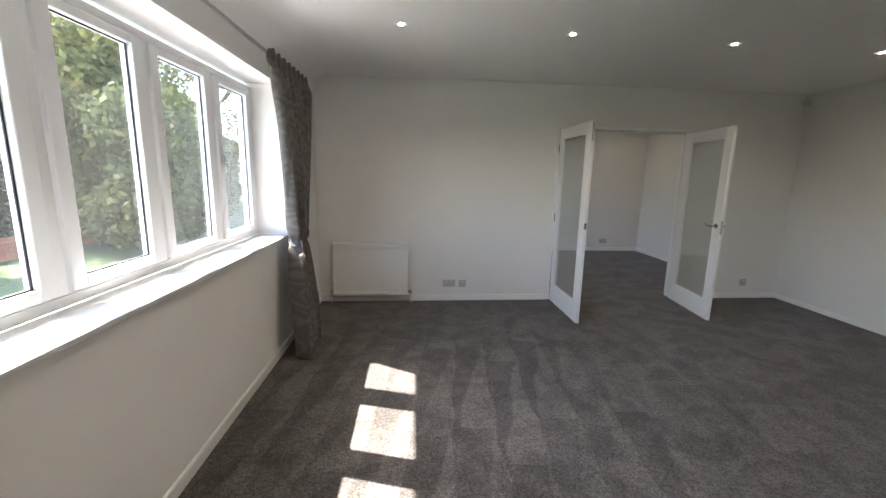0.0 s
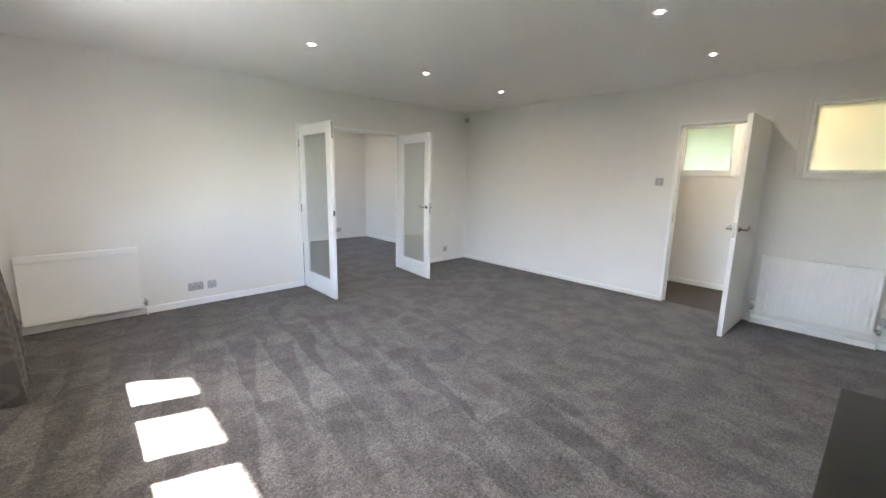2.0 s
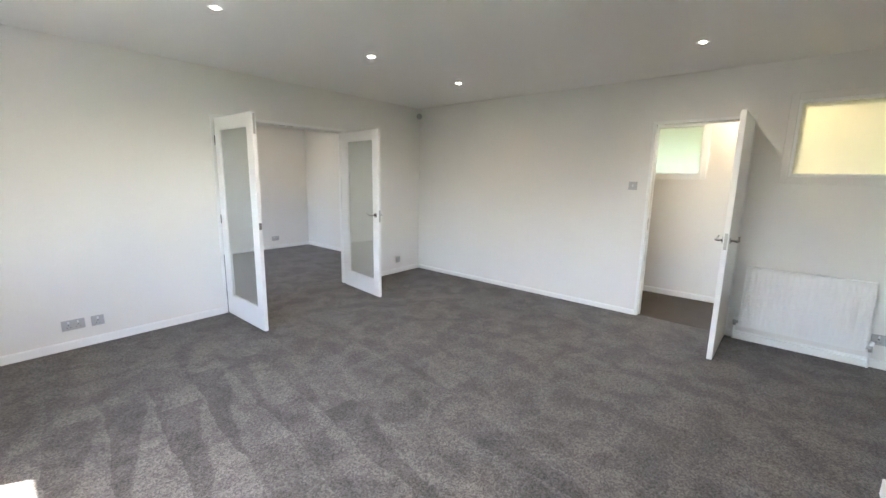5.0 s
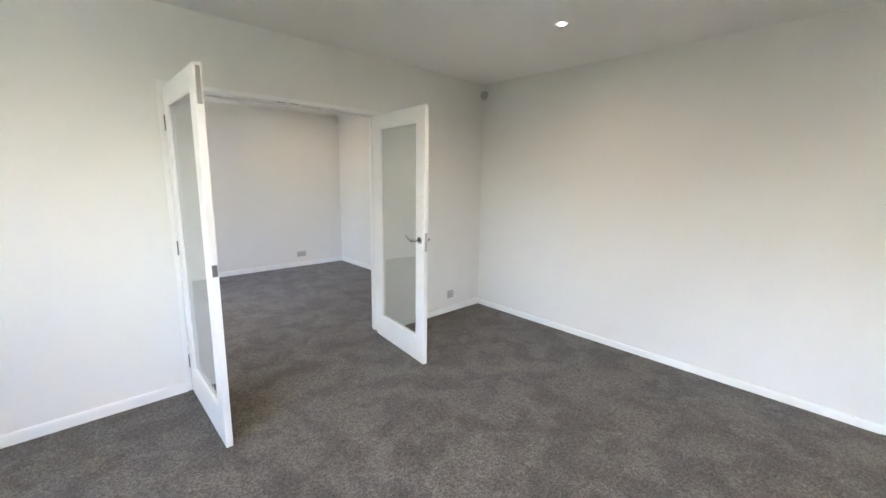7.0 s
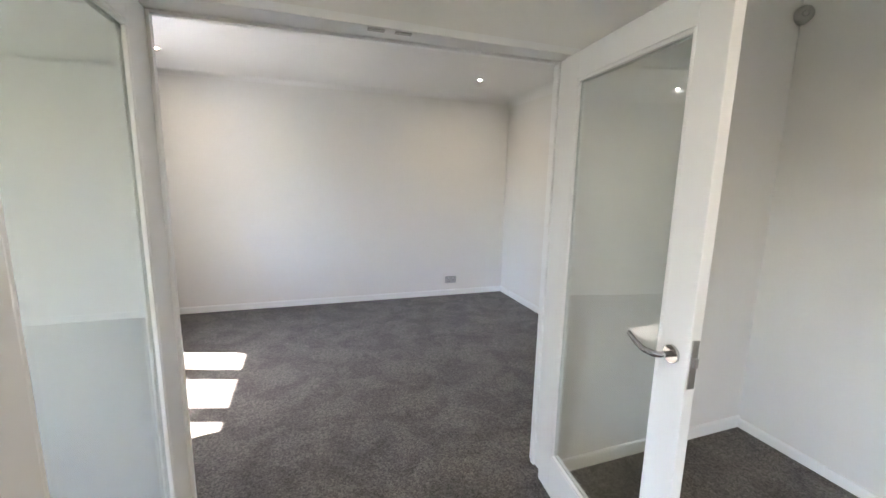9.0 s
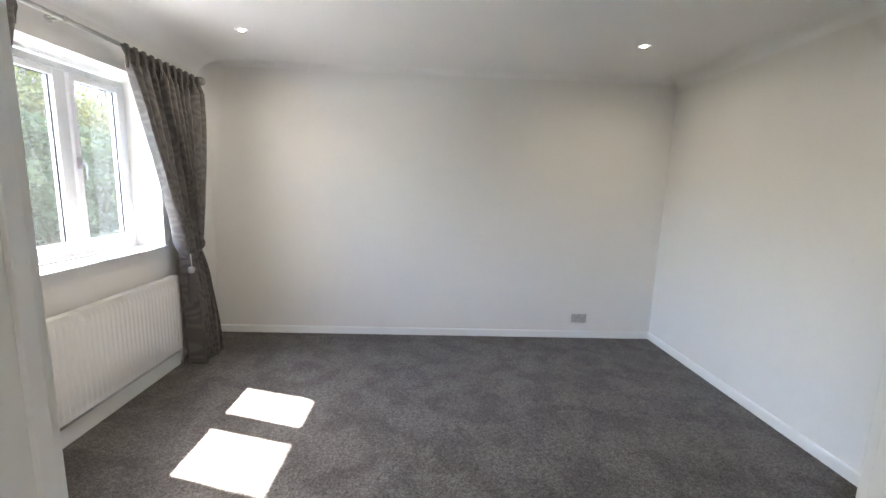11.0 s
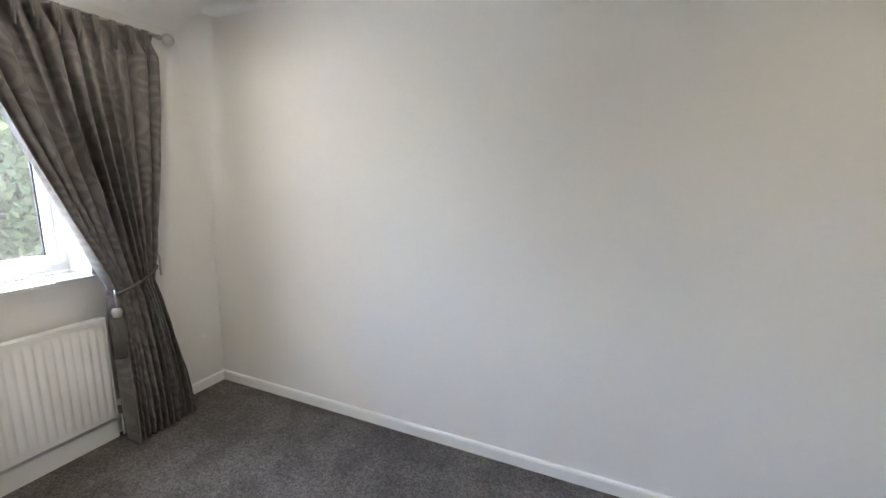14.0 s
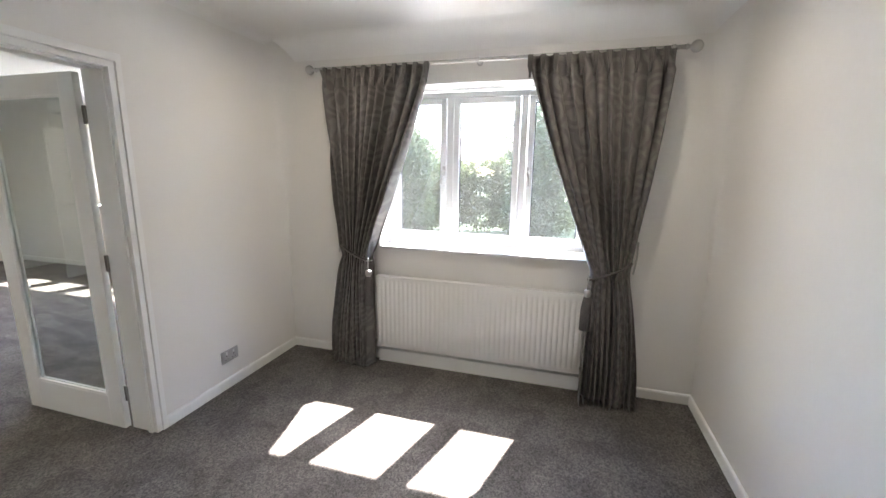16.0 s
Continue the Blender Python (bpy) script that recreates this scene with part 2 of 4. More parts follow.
LEAF_LIGHT = leaf_material("leaf_spring", (0.075, 0.085, 0.022), (0.12, 0.115, 0.045))
LEAF_DARK = leaf_material("leaf_hedge", (0.035, 0.05, 0.028), (0.06, 0.08, 0.04))
LEAF_MID = leaf_material("leaf_shrub", (0.045, 0.06, 0.024), (0.08, 0.09, 0.038))


# ---- mesh helpers ----
def box(bm, x0, y0, z0, x1, y1, z1, bevel=0.0):
    vs = [bm.verts.new((x, y, z)) for x in (x0, x1) for y in (y0, y1) for z in (z0, z1)]
    fs = [bm.faces.new([vs[i] for i in f]) for f in ((0, 1, 3, 2), (4, 6, 7, 5), (0, 4, 5, 1), (2, 3, 7, 6), (0, 2, 6, 4), (1, 5, 7, 3))]
    if bevel:
        bmesh.ops.bevel(bm, geom=list({e for f in fs for e in f.edges}), offset=bevel, segments=2, affect='EDGES', profile=0.5)
    return bm


def boxes(*list_of, bevel=0.0):
    bm = bmesh.new()
    for b in list_of:
        box(bm, *b, bevel=bevel)
    return bm


def tube(bm, points, radius, sides=12, closed_ends=True):
    """A round bar along a line of points; radius may be one value or one a point."""
    pts = [Vector(p) for p in points]
    radii = radius if isinstance(radius, (list, tuple)) else [radius] * len(pts)
    rings = []
    ref = Vector((0, 0, 1))
    for i, p in enumerate(pts):
        d = (pts[min(i + 1, len(pts) - 1)] - pts[max(i - 1, 0)]).normalized()
        a = d.cross(ref)
        if a.length < 0.1:
            a = d.cross(Vector((1, 0, 0)))
        a.normalize()
        b = d.cross(a)
        rings.append([bm.verts.new(p + radii[i] * (math.cos(q) * a + math.sin(q) * b)) for q in (2 * math.pi * k / sides for k in range(sides))])
    for r0, r1 in zip(rings, rings[1:]):
        for k in range(sides):
            f = bm.faces.new((r0[k], r0[(k + 1) % sides], r1[(k + 1) % sides], r1[k]))
            f.smooth = True
    if closed_ends:
        bm.faces.new(rings[0][::-1])
        bm.faces.new(rings[-1])
    return bm


def obj(name, bm, material, parent=None, label="", m=None):
    me = bpy.data.meshes.new(name)
    bmesh.ops.recalc_face_normals(bm, faces=bm.faces[:])
    bm.to_mesh(me)
    bm.free()
    me.materials.append(material)
    ob = new(name, me)
    if parent:
        ob.parent = parent
    if m:
        ob.matrix_basis = m
    if label:
        ob["label"] = label
    return ob


def part(name, bm, material, parent, label=""):
    return obj(name, bm, material, parent, label)


def thing(name, m, label, category, group=""):
    e = new(name)
    e.empty_display_size = 0.1
    e.matrix_basis = m
    return tagged(e, label, category, group)


def setting(name, bm, material, label, category="wall"):
    return tagged(obj(name, bm, material), label, category, kind="structure")


def wall_with_holes(axis, a0, a1, lo, hi, z0, z1, holes):
    """Boxes of a wall: axis 'x' has its thickness a0..a1 in x and runs along y from lo to hi; holes are (from, to, bottom, top)."""
    out = []

    def add(u0, u1, b, t):
        if u1 - u0 > 1e-4 and t - b > 1e-4:
            out.append((a0, u0, b, a1, u1, t) if axis == 'x' else (u0, a0, b, u1, a1, t))
    at = lo
    for h0, h1, b, t in sorted(holes):
        add(at, h0, z0, z1)
        add(h0, h1, z0, b)
        add(h0, h1, t, z1)
        at = h1
    add(at, hi, z0, z1)
    return boxes(*out)


# ---- structure ----
H = 2.47
setting("floor", boxes((-0.45, -0.9, -0.2, 5.6, 8.85, 0)), CARPET, "grey-brown fitted carpet with vacuum strokes in the pile", "carpet")
setting("floor_hall", boxes((5.6, -0.9, -0.2, 9.2, 4.6, -0.002)), HALLCARPET, "worn brown carpet in the hall", "carpet")
setting("wall_west_1", wall_with_holes('x', -0.45, -0.125, -0.9, 5.6, -0.2, 2.9, [(1.02, 4.23, 0.925, 2.13)]), WALL, "white painted plaster wall under a long window")
def skew(bm):
    """Room side of the partition runs slightly out of square."""
    for v in bm.verts:
        if v.co.y < 5.55:
            v.co.y -= 0.025 * (5.55 - v.co.x)
    return bm


setting("wall_north", skew(wall_with_holes('y', 5.5, 5.6, -0.125, 5.55, 0, 2.9, [(2.545, 4.175, 0, 2.03)])), WALL, "white painted wall between the two rooms, with a double doorway")
setting("wall_east_1", wall_with_holes('x', 5.55, 5.66, -0.9, 5.6, 0, 2.9, [(1.345, 2.185, 0, 2.045), (0.46, 1.08, 1.51, 2.14)]), WALL, "white painted wall with a doorway and a high window")
S = 0.19
setting("wall_south_breast", boxes((1.75, S - 0.45, 0, 3.68, S, H), (4.43, S - 0.45, 0, 5.55, S, H), (3.68, S - 0.45, 0, 4.43, S, 0.25), (3.68, S - 0.45, 2.24, 4.43, S, H), (3.68, S - 0.45, 0.25, 4.43, S - 0.38, 2.24)), WALL, "white painted chimney breast with a tall log niche")
setting("wall_south", boxes((-0.125, -0.9, 0, 5.55, -0.75, 2.9)), WALL, "plain white wall behind the chimney breast")
setting("wall_west_2", wall_with_holes('x', 0.96, 1.28, 5.6, 8.69, 0, 2.9, [(6.43, 7.97, 0.925, 2.115)]), WALL, "white painted wall with a window over a radiator")
setting("wall_north_2", boxes((0.96, 8.69, -0.2, 5.7, 8.9, 2.9)), WALL, "bare white painted wall")
setting("wall_east_2", boxes((5.49, 5.6, 0, 5.66, 8.69, 2.9)), WALL, "bare white painted wall")
setting("ceiling_1", boxes((-0.125, -0.75, H, 5.55, 5.5, H + 0.15)), CEIL, "white painted ceiling with recessed spotlights", "ceiling")
setting("ceiling_2", boxes((1.28, 5.6, H, 5.49, 8.69, H + 0.15)), CEIL, "white ceiling with coved edges", "ceiling")
setting("ceiling_hall", boxes((5.66, -0.75, H, 9.05, 4.5, H + 0.15)), CEIL, "white hall ceiling", "ceiling")
setting("roof", boxes((-0.5, -0.95, 2.9, 9.25, 5.62, 3.0), (0.94, 5.62, 2.9, 9.25, 8.95, 3.0), (-0.90, -1.3, 2.5, -0.451, 5.62, 2.66)), ROOFTILE, "flat roof slab with an overhanging eave", "roof")


def cove(x0, y0, x1, y1, nx, ny, r, ext=0.0):
    """Concave quarter strip along the top of a wall from (x0, y0) to (x1, y1); (nx, ny) points into the room."""
    bm = bmesh.new()
    prof = [(0.0, -r)] + [(r - r * math.cos(a), -r + r * math.sin(a)) for a in (math.pi / 2 * k / 8 for k in range(1, 9))]
    ends = []
    for x, y in ((x0, y0), (x1, y1)):
        ends.append([bm.verts.new((x + nx * d, y + ny * d, H + z)) for d, z in prof])
    n = len(prof)
    for k in range(n - 1):
        bm.faces.new((ends[0][k], ends[0][k + 1], ends[1][k + 1], ends[1][k])).smooth = True
    return bm


for nm, a in (("trim_cove_1", (-0.123, -0.75, -0.123, 5.5, 1, 0, 0.19)), ("trim_cove_2", (1.282, 5.6, 1.282, 8.69, 1, 0, 0.15)),
              ("trim_cove_3", (1.28, 8.688, 5.49, 8.688, 0, -1, 0.05)), ("trim_cove_4", (1.28, 5.602, 5.49, 5.602, 0, 1, 0.06)), ("trim_cove_5", (5.488, 5.6, 5.488, 8.69, -1, 0, 0.1))):
    setting(nm, cove(*a), CEIL, "curved plaster cove between wall and ceiling", "trim")


def corner_fillet(cx, cy, sx, sy, r):
    """Plaster sweep in a room corner, wide under the ceiling and dying out half-way down."""
    bm = bmesh.new()
    rings = []
    for k in range(13):
        f = k / 12
        q = 0.006 + (r - 0.006) * f ** 1.3
        z = 0.85 + (H - 0.02 - 0.85) * f
        rings.append([bm.verts.new((cx + sx * (q - q * math.cos(a)), cy + sy * (q - q * math.sin(a)), z)) for a in (math.pi / 2 * n / 8 for n in range(9))])
    for lo, hi in zip(rings, rings[1:]):
        for k in range(8):
            bm.faces.new((lo[k], lo[k + 1], hi[k + 1], hi[k])).smooth = True
    return bm


setting("trim_corner_1", corner_fillet(1.282, 8.688, 1, -1, 0.16), WALL, "plaster corner rounded towards the ceiling", "trim")
setting("trim_corner_2", corner_fillet(1.282, 5.602, 1, 1, 0.16), WALL, "plaster corner rounded towards the ceiling", "trim")


def skirting(name, x0, y0, x1, y1, nx, ny, h=0.07, d=0.016):
    """Skirting board with a rounded top edge along a wall foot."""
    bm = bmesh.new()
    prof = [(0.0, 0.0), (d, 0.0), (d, h - 0.014), (d * 0.8, h - 0.004), (d * 0.4, h), (0.0, h)]
    ends = [[bm.verts.new((x + nx * (u - 0.001), y + ny * (u - 0.001), z)) for u, z in prof] for x, y in ((x0, y0), (x1, y1))]
    n = len(prof)
    for k in range(n):
        bm.faces.new((ends[0][k], ends[0][(k + 1) % n], ends[1][(k + 1) % n], ends[1][k]))
    bm.faces.new(ends[0])
    bm.faces.new(ends[1][::-1])
    setting(name, bm, GLOSS, "white glossy skirting board", "skirting")


skirting("baseboard_1", -0.125, -0.75, -0.125, 5.5, 1, 0)
skirting("baseboard_2", -0.109, 5.3585, 2.545, 5.425, 0, -1)
skirting("baseboard_3", 4.175, 5.4656, 5.55, 5.5, 0, -1)
skirting("baseboard_4", 5.55, 2.19, 5.55, 5.484, -1, 0, 0.055)
skirting("baseboard_5", 5.55, S, 5.55, 1.34, -1, 0)
skirting("baseboard_6", 3.63, S, 5.534, S, 0, 1)
skirting("baseboard_7", 1.28, 5.6, 1.28, 8.69, 1, 0)
skirting("baseboard_8", 1.296, 8.69, 5.49, 8.69, 0, -1)
skirting("baseboard_9", 5.49, 5.6, 5.49, 8.674, -1, 0)
skirting("baseboard_10", 1.296, 5.6, 2.515, 5.6, 0, 1)
skirting("baseboard_11", 4.21, 5.6, 5.474, 5.6, 0, 1)
setting("wall_hall_far", wall_with_holes('x', 6.70, 6.80, 1.555, 4.5, -0.002, H, [(1.90, 2.50, 1.53, 2.13)]), WALL, "cream hall wall with a high obscure window")
setting("wall_hall_north", boxes((5.66, 4.5, -0.2, 9.2, 4.6, 2.9)), WALL, "plain hall wall")
setting("wall_hall_south", boxes((5.66, -0.9, -0.2, 9.2, -0.75, 2.9)), WALL, "plain hall wall")
# the wider opening is added, to let daylight in behind the hall's obscure window
setting("wall_far_east", wall_with_holes('x', 9.05, 9.2, -0.75, 4.5, -0.2, 2.9, [(0.75, 1.62, 0.93, 2.12), (1.9, 4.2, 0.93, 2.3)]), WALL, "wall with a window to the garden")
skirting("baseboard_12", 6.70, 1.555, 6.70, 4.5, -1, 0)
skirting("baseboard_13", 9.05, -0.75, 9.05, 4.5, -1, 0)
setting("trim_threshold", boxes((5.585, 1.345, -0.01, 5.615, 2.185, 0.004), bevel=0.002), HALLCARPET, "thin worn carpet joint in the doorway", "threshold")


# ---- doorways ----
def lining(name, axis, a0, a1, u0, u1, top, t=0.03, label="white glossy door lining"):
    """Lining of a doorway with a stop bead; u0..u1 is the clear width."""
    def b(p0, p1, q0, q1, z0, z1):
        return (p0, q0, z0, p1, q1, z1) if axis == 'x' else (q0, p0, z0, q1, p1, z1)
    mid = (a0 + a1) / 2
    bm = boxes(b(a0, a1, u0 - t, u0, 0, top + t), b(a0, a1, u1, u1 + t, 0, top + t), b(a0, a1, u0, u1, top, top + t), bevel=0.002)
    for q in (b(mid, mid + 0.03, u0, u0 + 0.012, 0, top), b(mid, mid + 0.03, u1 - 0.012, u1, 0, top), b(mid, mid + 0.03, u0 + 0.012, u1 - 0.012, top - 0.012, top)):
        box(bm, *q, bevel=0.002)
    return setting(name, skew(bm) if axis == 'y' else bm, GLOSS, label, "door frame")


lining("trim_doorway_1", 'y', 5.492, 5.608, 2.575, 4.145, 2.0)
lining("trim_doorway_2", 'x', 5.542, 5.668, 1.375, 2.155, 2.015)
setting("trim_architrave", boxes((2.515, 5.6, 0, 2.544, 5.618, 2.07), (4.176, 5.6, 0, 4.215, 5.618, 2.07), (2.515, 5.6, 2.031, 4.215, 5.6175, 2.0695), bevel=0.003), GLOSS, "narrow white architrave round the double doorway", "architrave")


def lever(parent, x, z, face, side):
    """Lever handle on the face at y=face; side +1 or -1 is the way it stands out; the lever runs towards -x."""
    rose = bmesh.new()
    tube(rose, [(x, face, z), (x, face + side * 0.009, z)], 0.026, 24)
    r = part("handle_rose", rose, CHROME, parent, "round chrome rose")
    bm = bmesh.new()
    pts = [(x, face + side * 0.008, z), (x, face + side * 0.045, z), (x - 0.012, face + side * 0.054, z), (x - 0.05, face + side * 0.056, z - 0.003), (x - 0.09, face + side * 0.053, z + 0.006), (x - 0.125, face + side * 0.05, z + 0.02)]
    tube(bm, pts, [0.009, 0.009, 0.01, 0.009, 0.008, 0.007], 12)
    part("lever", bm, CHROME, r, "curved chrome lever")


def hinges(parent, y, zs=(0.22, 1.0, 1.78)):
    for z in zs:
        bm = bmesh.new()
        tube(bm, [(-0.002, y, z - 0.045), (-0.002, y, z + 0.045)], 0.007, 10)
        box(bm, -0.018, min(y, 0.3 * y), z - 0.045, 0.0005, max(y, 0.3 * y), z + 0.045)
        part("hinge", bm, HINGE, parent, "steel butt hinge")


def glazed_door(name, m, width, lever_on, side, label):
    """Leaf from the hinge at the local origin along +x; thickness 40 mm centred on y=0."""
    d = thing(name, m, label, "door", "double glazed doors")
    w, h, s, top, bot, t = width, 1.985, 0.105, 0.105, 0.20, 0.0175
    z0 = 0.008
    for nm, b in (("stile", (0, -t, z0, s, t, h)), ("stile", (w - s, -t, z0, w, t, h)), ("top_rail", (s, -t, h - top, w - s, t, h)), ("bottom_rail", (s, -t, z0, w - s, t, bot))):
        part(nm, boxes(b, bevel=0.0025), GLOSS, d)
    g = part("pane", boxes((s + 0.002, -0.003, bot + 0.002, w - s - 0.002, 0.003, h - top - 0.002)), DOORGLASS, d, "large clear glass pane")
    g.visible_shadow = False
    for sg in (-1, 1):
        y0, y1 = sorted((sg * 0.004, sg * 0.017))
        part("glazing_bead", boxes((s, y0, bot, s + 0.014, y1, h - top), (w - s - 0.014, y0, bot, w - s, y1, h - top), (s + 0.014, y0, bot, w - s - 0.014, y1, bot + 0.014), (s + 0.014, y0, h - top - 0.014, w - s - 0.014, y1, h - top), bevel=0.003), GLOSS, d)
    hinges(d, side * t)
    if lever_on:
        lever(d, w - 0.055, 1.0, t, 1)
        lever(d, w - 0.055, 1.0, -t, -1)
        part("latch_plate", boxes((w - 0.001, -0.011, 0.92, w + 0.0025, 0.011, 1.06), (w, -0.006, 0.985, w + 0.012, 0.006, 1.012), bevel=0.001), STEEL, d, "steel latch plate")
    else:
        part("strike_plate", boxes((w - 0.001, -0.012, 0.965, w + 0.003, 0.012, 1.025), bevel=0.001), HINGE, d, "dull steel strike plate")
        part("flush_bolt", boxes((w - 0.001, -0.01, 1.80, w + 0.003, 0.01, 1.97), (w + 0.002, -0.004, 1.86, w + 0.01, 0.004, 1.9), bevel=0.001), STEEL, d, "steel flush bolt")
    return d


glazed_door("door_left_leaf", pose(2.590, 5.400, 0, 0, 0, -89.8), 0.81, False, -1, "white glazed door leaf standing open into the room")
glazed_door("door_right_leaf", pose(4.123, 5.455, 0, 0, 0, -96.3), 0.80, True, 1, "white glazed door leaf with chrome levers, standing open")

for x in (3.31, 3.41):
    tagged(obj("bolt_keep", boxes((x - 0.03, 5.455, 1.9955, x + 0.03, 5.475, 2.0005)), STEEL), "small steel bolt keep under the doorway head", "bolt keep")

hall_door = thing("hall_door", pose(5.545, 1.375, 0, 0, 0, 180.0), "plain white flush door standing open at a right angle", "door")
part("leaf", boxes((0, -0.02, 0.008, 0.775, 0.02, 1.99), bevel=0.003), GLOSS, hall_door)
hinges(hall_door, -0.02)
lever(hall_door, 0.72, 1.0, 0.02, 1)
lever(hall_door, 0.72, 1.0, -0.02, -1)
part("latch_plate", boxes((0.774, -0.011, 0.93, 0.778, 0.011, 1.06), bevel=0.001), STEEL, hall_door, "steel latch plate")
tagged(obj("strike_plate", boxes((5.59, 2.151, 0.94, 5.615, 2.156, 1.06)), STEEL), "small steel strike plate on the door lining", "strike plate")


# ---- windows ----
def window(name, xf, y0, y1, z0, z1, lights, handles, label, inward=1):
    """Casement window; the inner face of the frame is at xf, lights are clear glass spans (y from, y to), glass z span 1.05 to 2.01."""
    w = thing(name, pose(0, 0, 0), label, "window")
    w["kind"] = "structure"
    s = inward
    gz0, gz1 = z0 + 0.095, z1 - 0.085
    d = 0.07

    def bx(xa, ya, za, xb, yb, zb):
        xs = sorted((xf - s * xa, xf - s * xb))
        return (xs[0], ya, za, xs[1], yb, zb)
    edges = [y0] + [(a[1] + b[0]) / 2 for a, b in zip(lights, lights[1:])] + [y1]
    fr = boxes(bx(0, y0, z0, d, y1, z0 + 0.045), bx(0, y0, z1 - 0.04, d, y1, z1), bx(0, y0, z0 + 0.045, d, y0 + 0.04, z1 - 0.04), bx(0, y1 - 0.04, z0 + 0.045, d, y1, z1 - 0.04), bevel=0.004)
    f = part("window_frame", fr, UPVC, w)
    for e in edges[1:-1]:
        part("mullion", boxes(bx(0.001, e - 0.024, z0 + 0.045, d, e + 0.024, z1 - 0.04), bevel=0.004), UPVC, w)
    for k, (a, b) in enumerate(lights):
        oa = edges[k] + (0.046 if k == 0 else 0.030)
        ob_ = edges[k + 1] - (0.046 if k == len(lights) - 1 else 0.030)
        sa, sb, sz0, sz1 = oa, ob_, z0 + 0.051, z1 - 0.046
        sash = boxes(bx(-0.012, sa, sz0, 0.045, a, sz1), bx(-0.012, b, sz0, 0.045, sb, sz1), bx(-0.0118, a, sz0, 0.045, b, gz0), bx(-0.0118, a, gz1, 0.045, b, sz1), bevel=0.005)
        q = part("sash", sash, UPVC, w)
        part("gasket", boxes(bx(0.014, a, gz0, 0.019, a + 0.008, gz1), bx(0.014, b - 0.008, gz0, 0.019, b, gz1), bx(0.0142, a + 0.008, gz0, 0.019, b - 0.008, gz0 + 0.006), bx(0.0142, a + 0.008, gz1 - 0.006, 0.019, b - 0.008, gz1)), DARK, q, "black rubber gasket")
        g = part("pane", boxes(bx(0.02, a - 0.004, gz0 - 0.004, 0.026, b + 0.004, gz1 + 0.004)), GLASS, q)
        g.visible_shadow = False
        if k in handles:
            yh = (a - 0.03) if handles[k] < 0 else (b + 0.03)
            bm = bmesh.new()
            zc = (z0 + z1) / 2
            xx = xf + s * 0.012
            box(bm, *sorted_box(xx, yh - 0.012, zc - 0.035, xx + s * 0.012, yh + 0.012, zc + 0.035), bevel=0.003)
            tube(bm, [(xx + s * 0.01, yh, zc), (xx + s * 0.035, yh, zc), (xx + s * 0.04, yh - handles[k] * 0.01, zc - 0.02), (xx + s * 0.036, yh - handles[k] * 0.012, zc - 0.1)], [0.008, 0.008, 0.008, 0.006], 10)
            part("window_handle", bm, STEEL, q, "steel casement handle")
    return w


def sorted_box(x0, y0, z0, x1, y1, z1):
    return (min(x0, x1), y0, z0, max(x0, x1), y1, z1)


window("window_1", -0.345, 1.02, 4.23, 0.945, 2.10, [(1.215, 1.63), (1.83, 2.245), (2.445, 2.865), (3.055, 3.50), (3.69, 4.115)], {4: -1}, "long white casement window with five clear lights")
setting("window_sill_1", boxes((-0.345, 1.02, 0.925, -0.09, 4.23, 0.945), bevel=0.004), UPVC, "white painted window sill", "window sill")
window("window_2", 1.07, 6.43, 7.97, 0.945, 2.095, [(6.52, 6.855), (7.0, 7.405), (7.55, 7.885)], {0: 1, 2: -1}, "white casement window with three clear lights")
setting("window_sill_2", boxes((1.07, 6.43, 0.925, 1.31, 7.97, 0.945), bevel=0.004), UPVC, "white painted window sill", "window sill")
window("window_3", 9.09, 0.75, 1.62, 0.95, 2.12, [(0.84, 1.16), (1.24, 1.54)], {}, "far white window onto the garden", -1)
# unseen window, added so that daylight reaches the obscure pane from behind
window("window_unseen", 9.09, 1.9, 4.2, 0.95, 2.3, [(1.99, 3.0), (3.1, 4.11)], {}, "far white window onto the garden", -1)
blind = thing("window_blind", pose(9.03, 0, 0), "dark blind half raised at the far window", "blind")
for z in (1.99, 1.77):
    part("slat", boxes((-0.02, 0.76, z - 0.04, 0, 1.6, z + 0.04), bevel=0.004), DARK, blind)
for nm, x0, x1, y0, y1, z0, z1, lab in (("window_5", 5.55, 5.66, 0.46, 1.08, 1.51, 2.14, "high internal window of obscure glass over the radiator"), ("window_6", 6.70, 6.80, 1.90, 2.50, 1.53, 2.13, "high internal window of obscure glass in the hall")):
    w = thing(nm, pose(0, 0, 0), lab, "window")
    w["kind"] = "structure"
    t = 0.026
    part("window_frame", boxes((x0 - 0.012, y0, z0, x1 + 0.012, y0 + t, z1), (x0 - 0.012, y1 - t, z0, x1 + 0.012, y1, z1), (x0 - 0.0118, y0 + t, z0, x1 + 0.0118, y1 - t, z0 + t), (x0 - 0.0118, y0 + t, z1 - t, x1 + 0.0118, y1 - t, z1), bevel=0.003), GLOSS, w)
    part("architrave", boxes((x0 - 0.014, y0 - 0.055, z0 - 0.055, x0 + 0.0, y0, z1 + 0.055), (x0 - 0.014, y1, z0 - 0.055, x0, y1 + 0.055, z1 + 0.055), (x0 - 0.0138, y0, z0 - 0.055, x0, y1, z0), (x0 - 0.0138, y0, z1, x0, y1, z1 + 0.055), bevel=0.003), GLOSS if nm == "window_6" else WALL, w)
    part("pane", boxes((x0 + 0.05, y0 + t, z0 + t, x0 + 0.056, y1 - t, z1 - t)), OBSCURE, w, "obscure patterned glass")


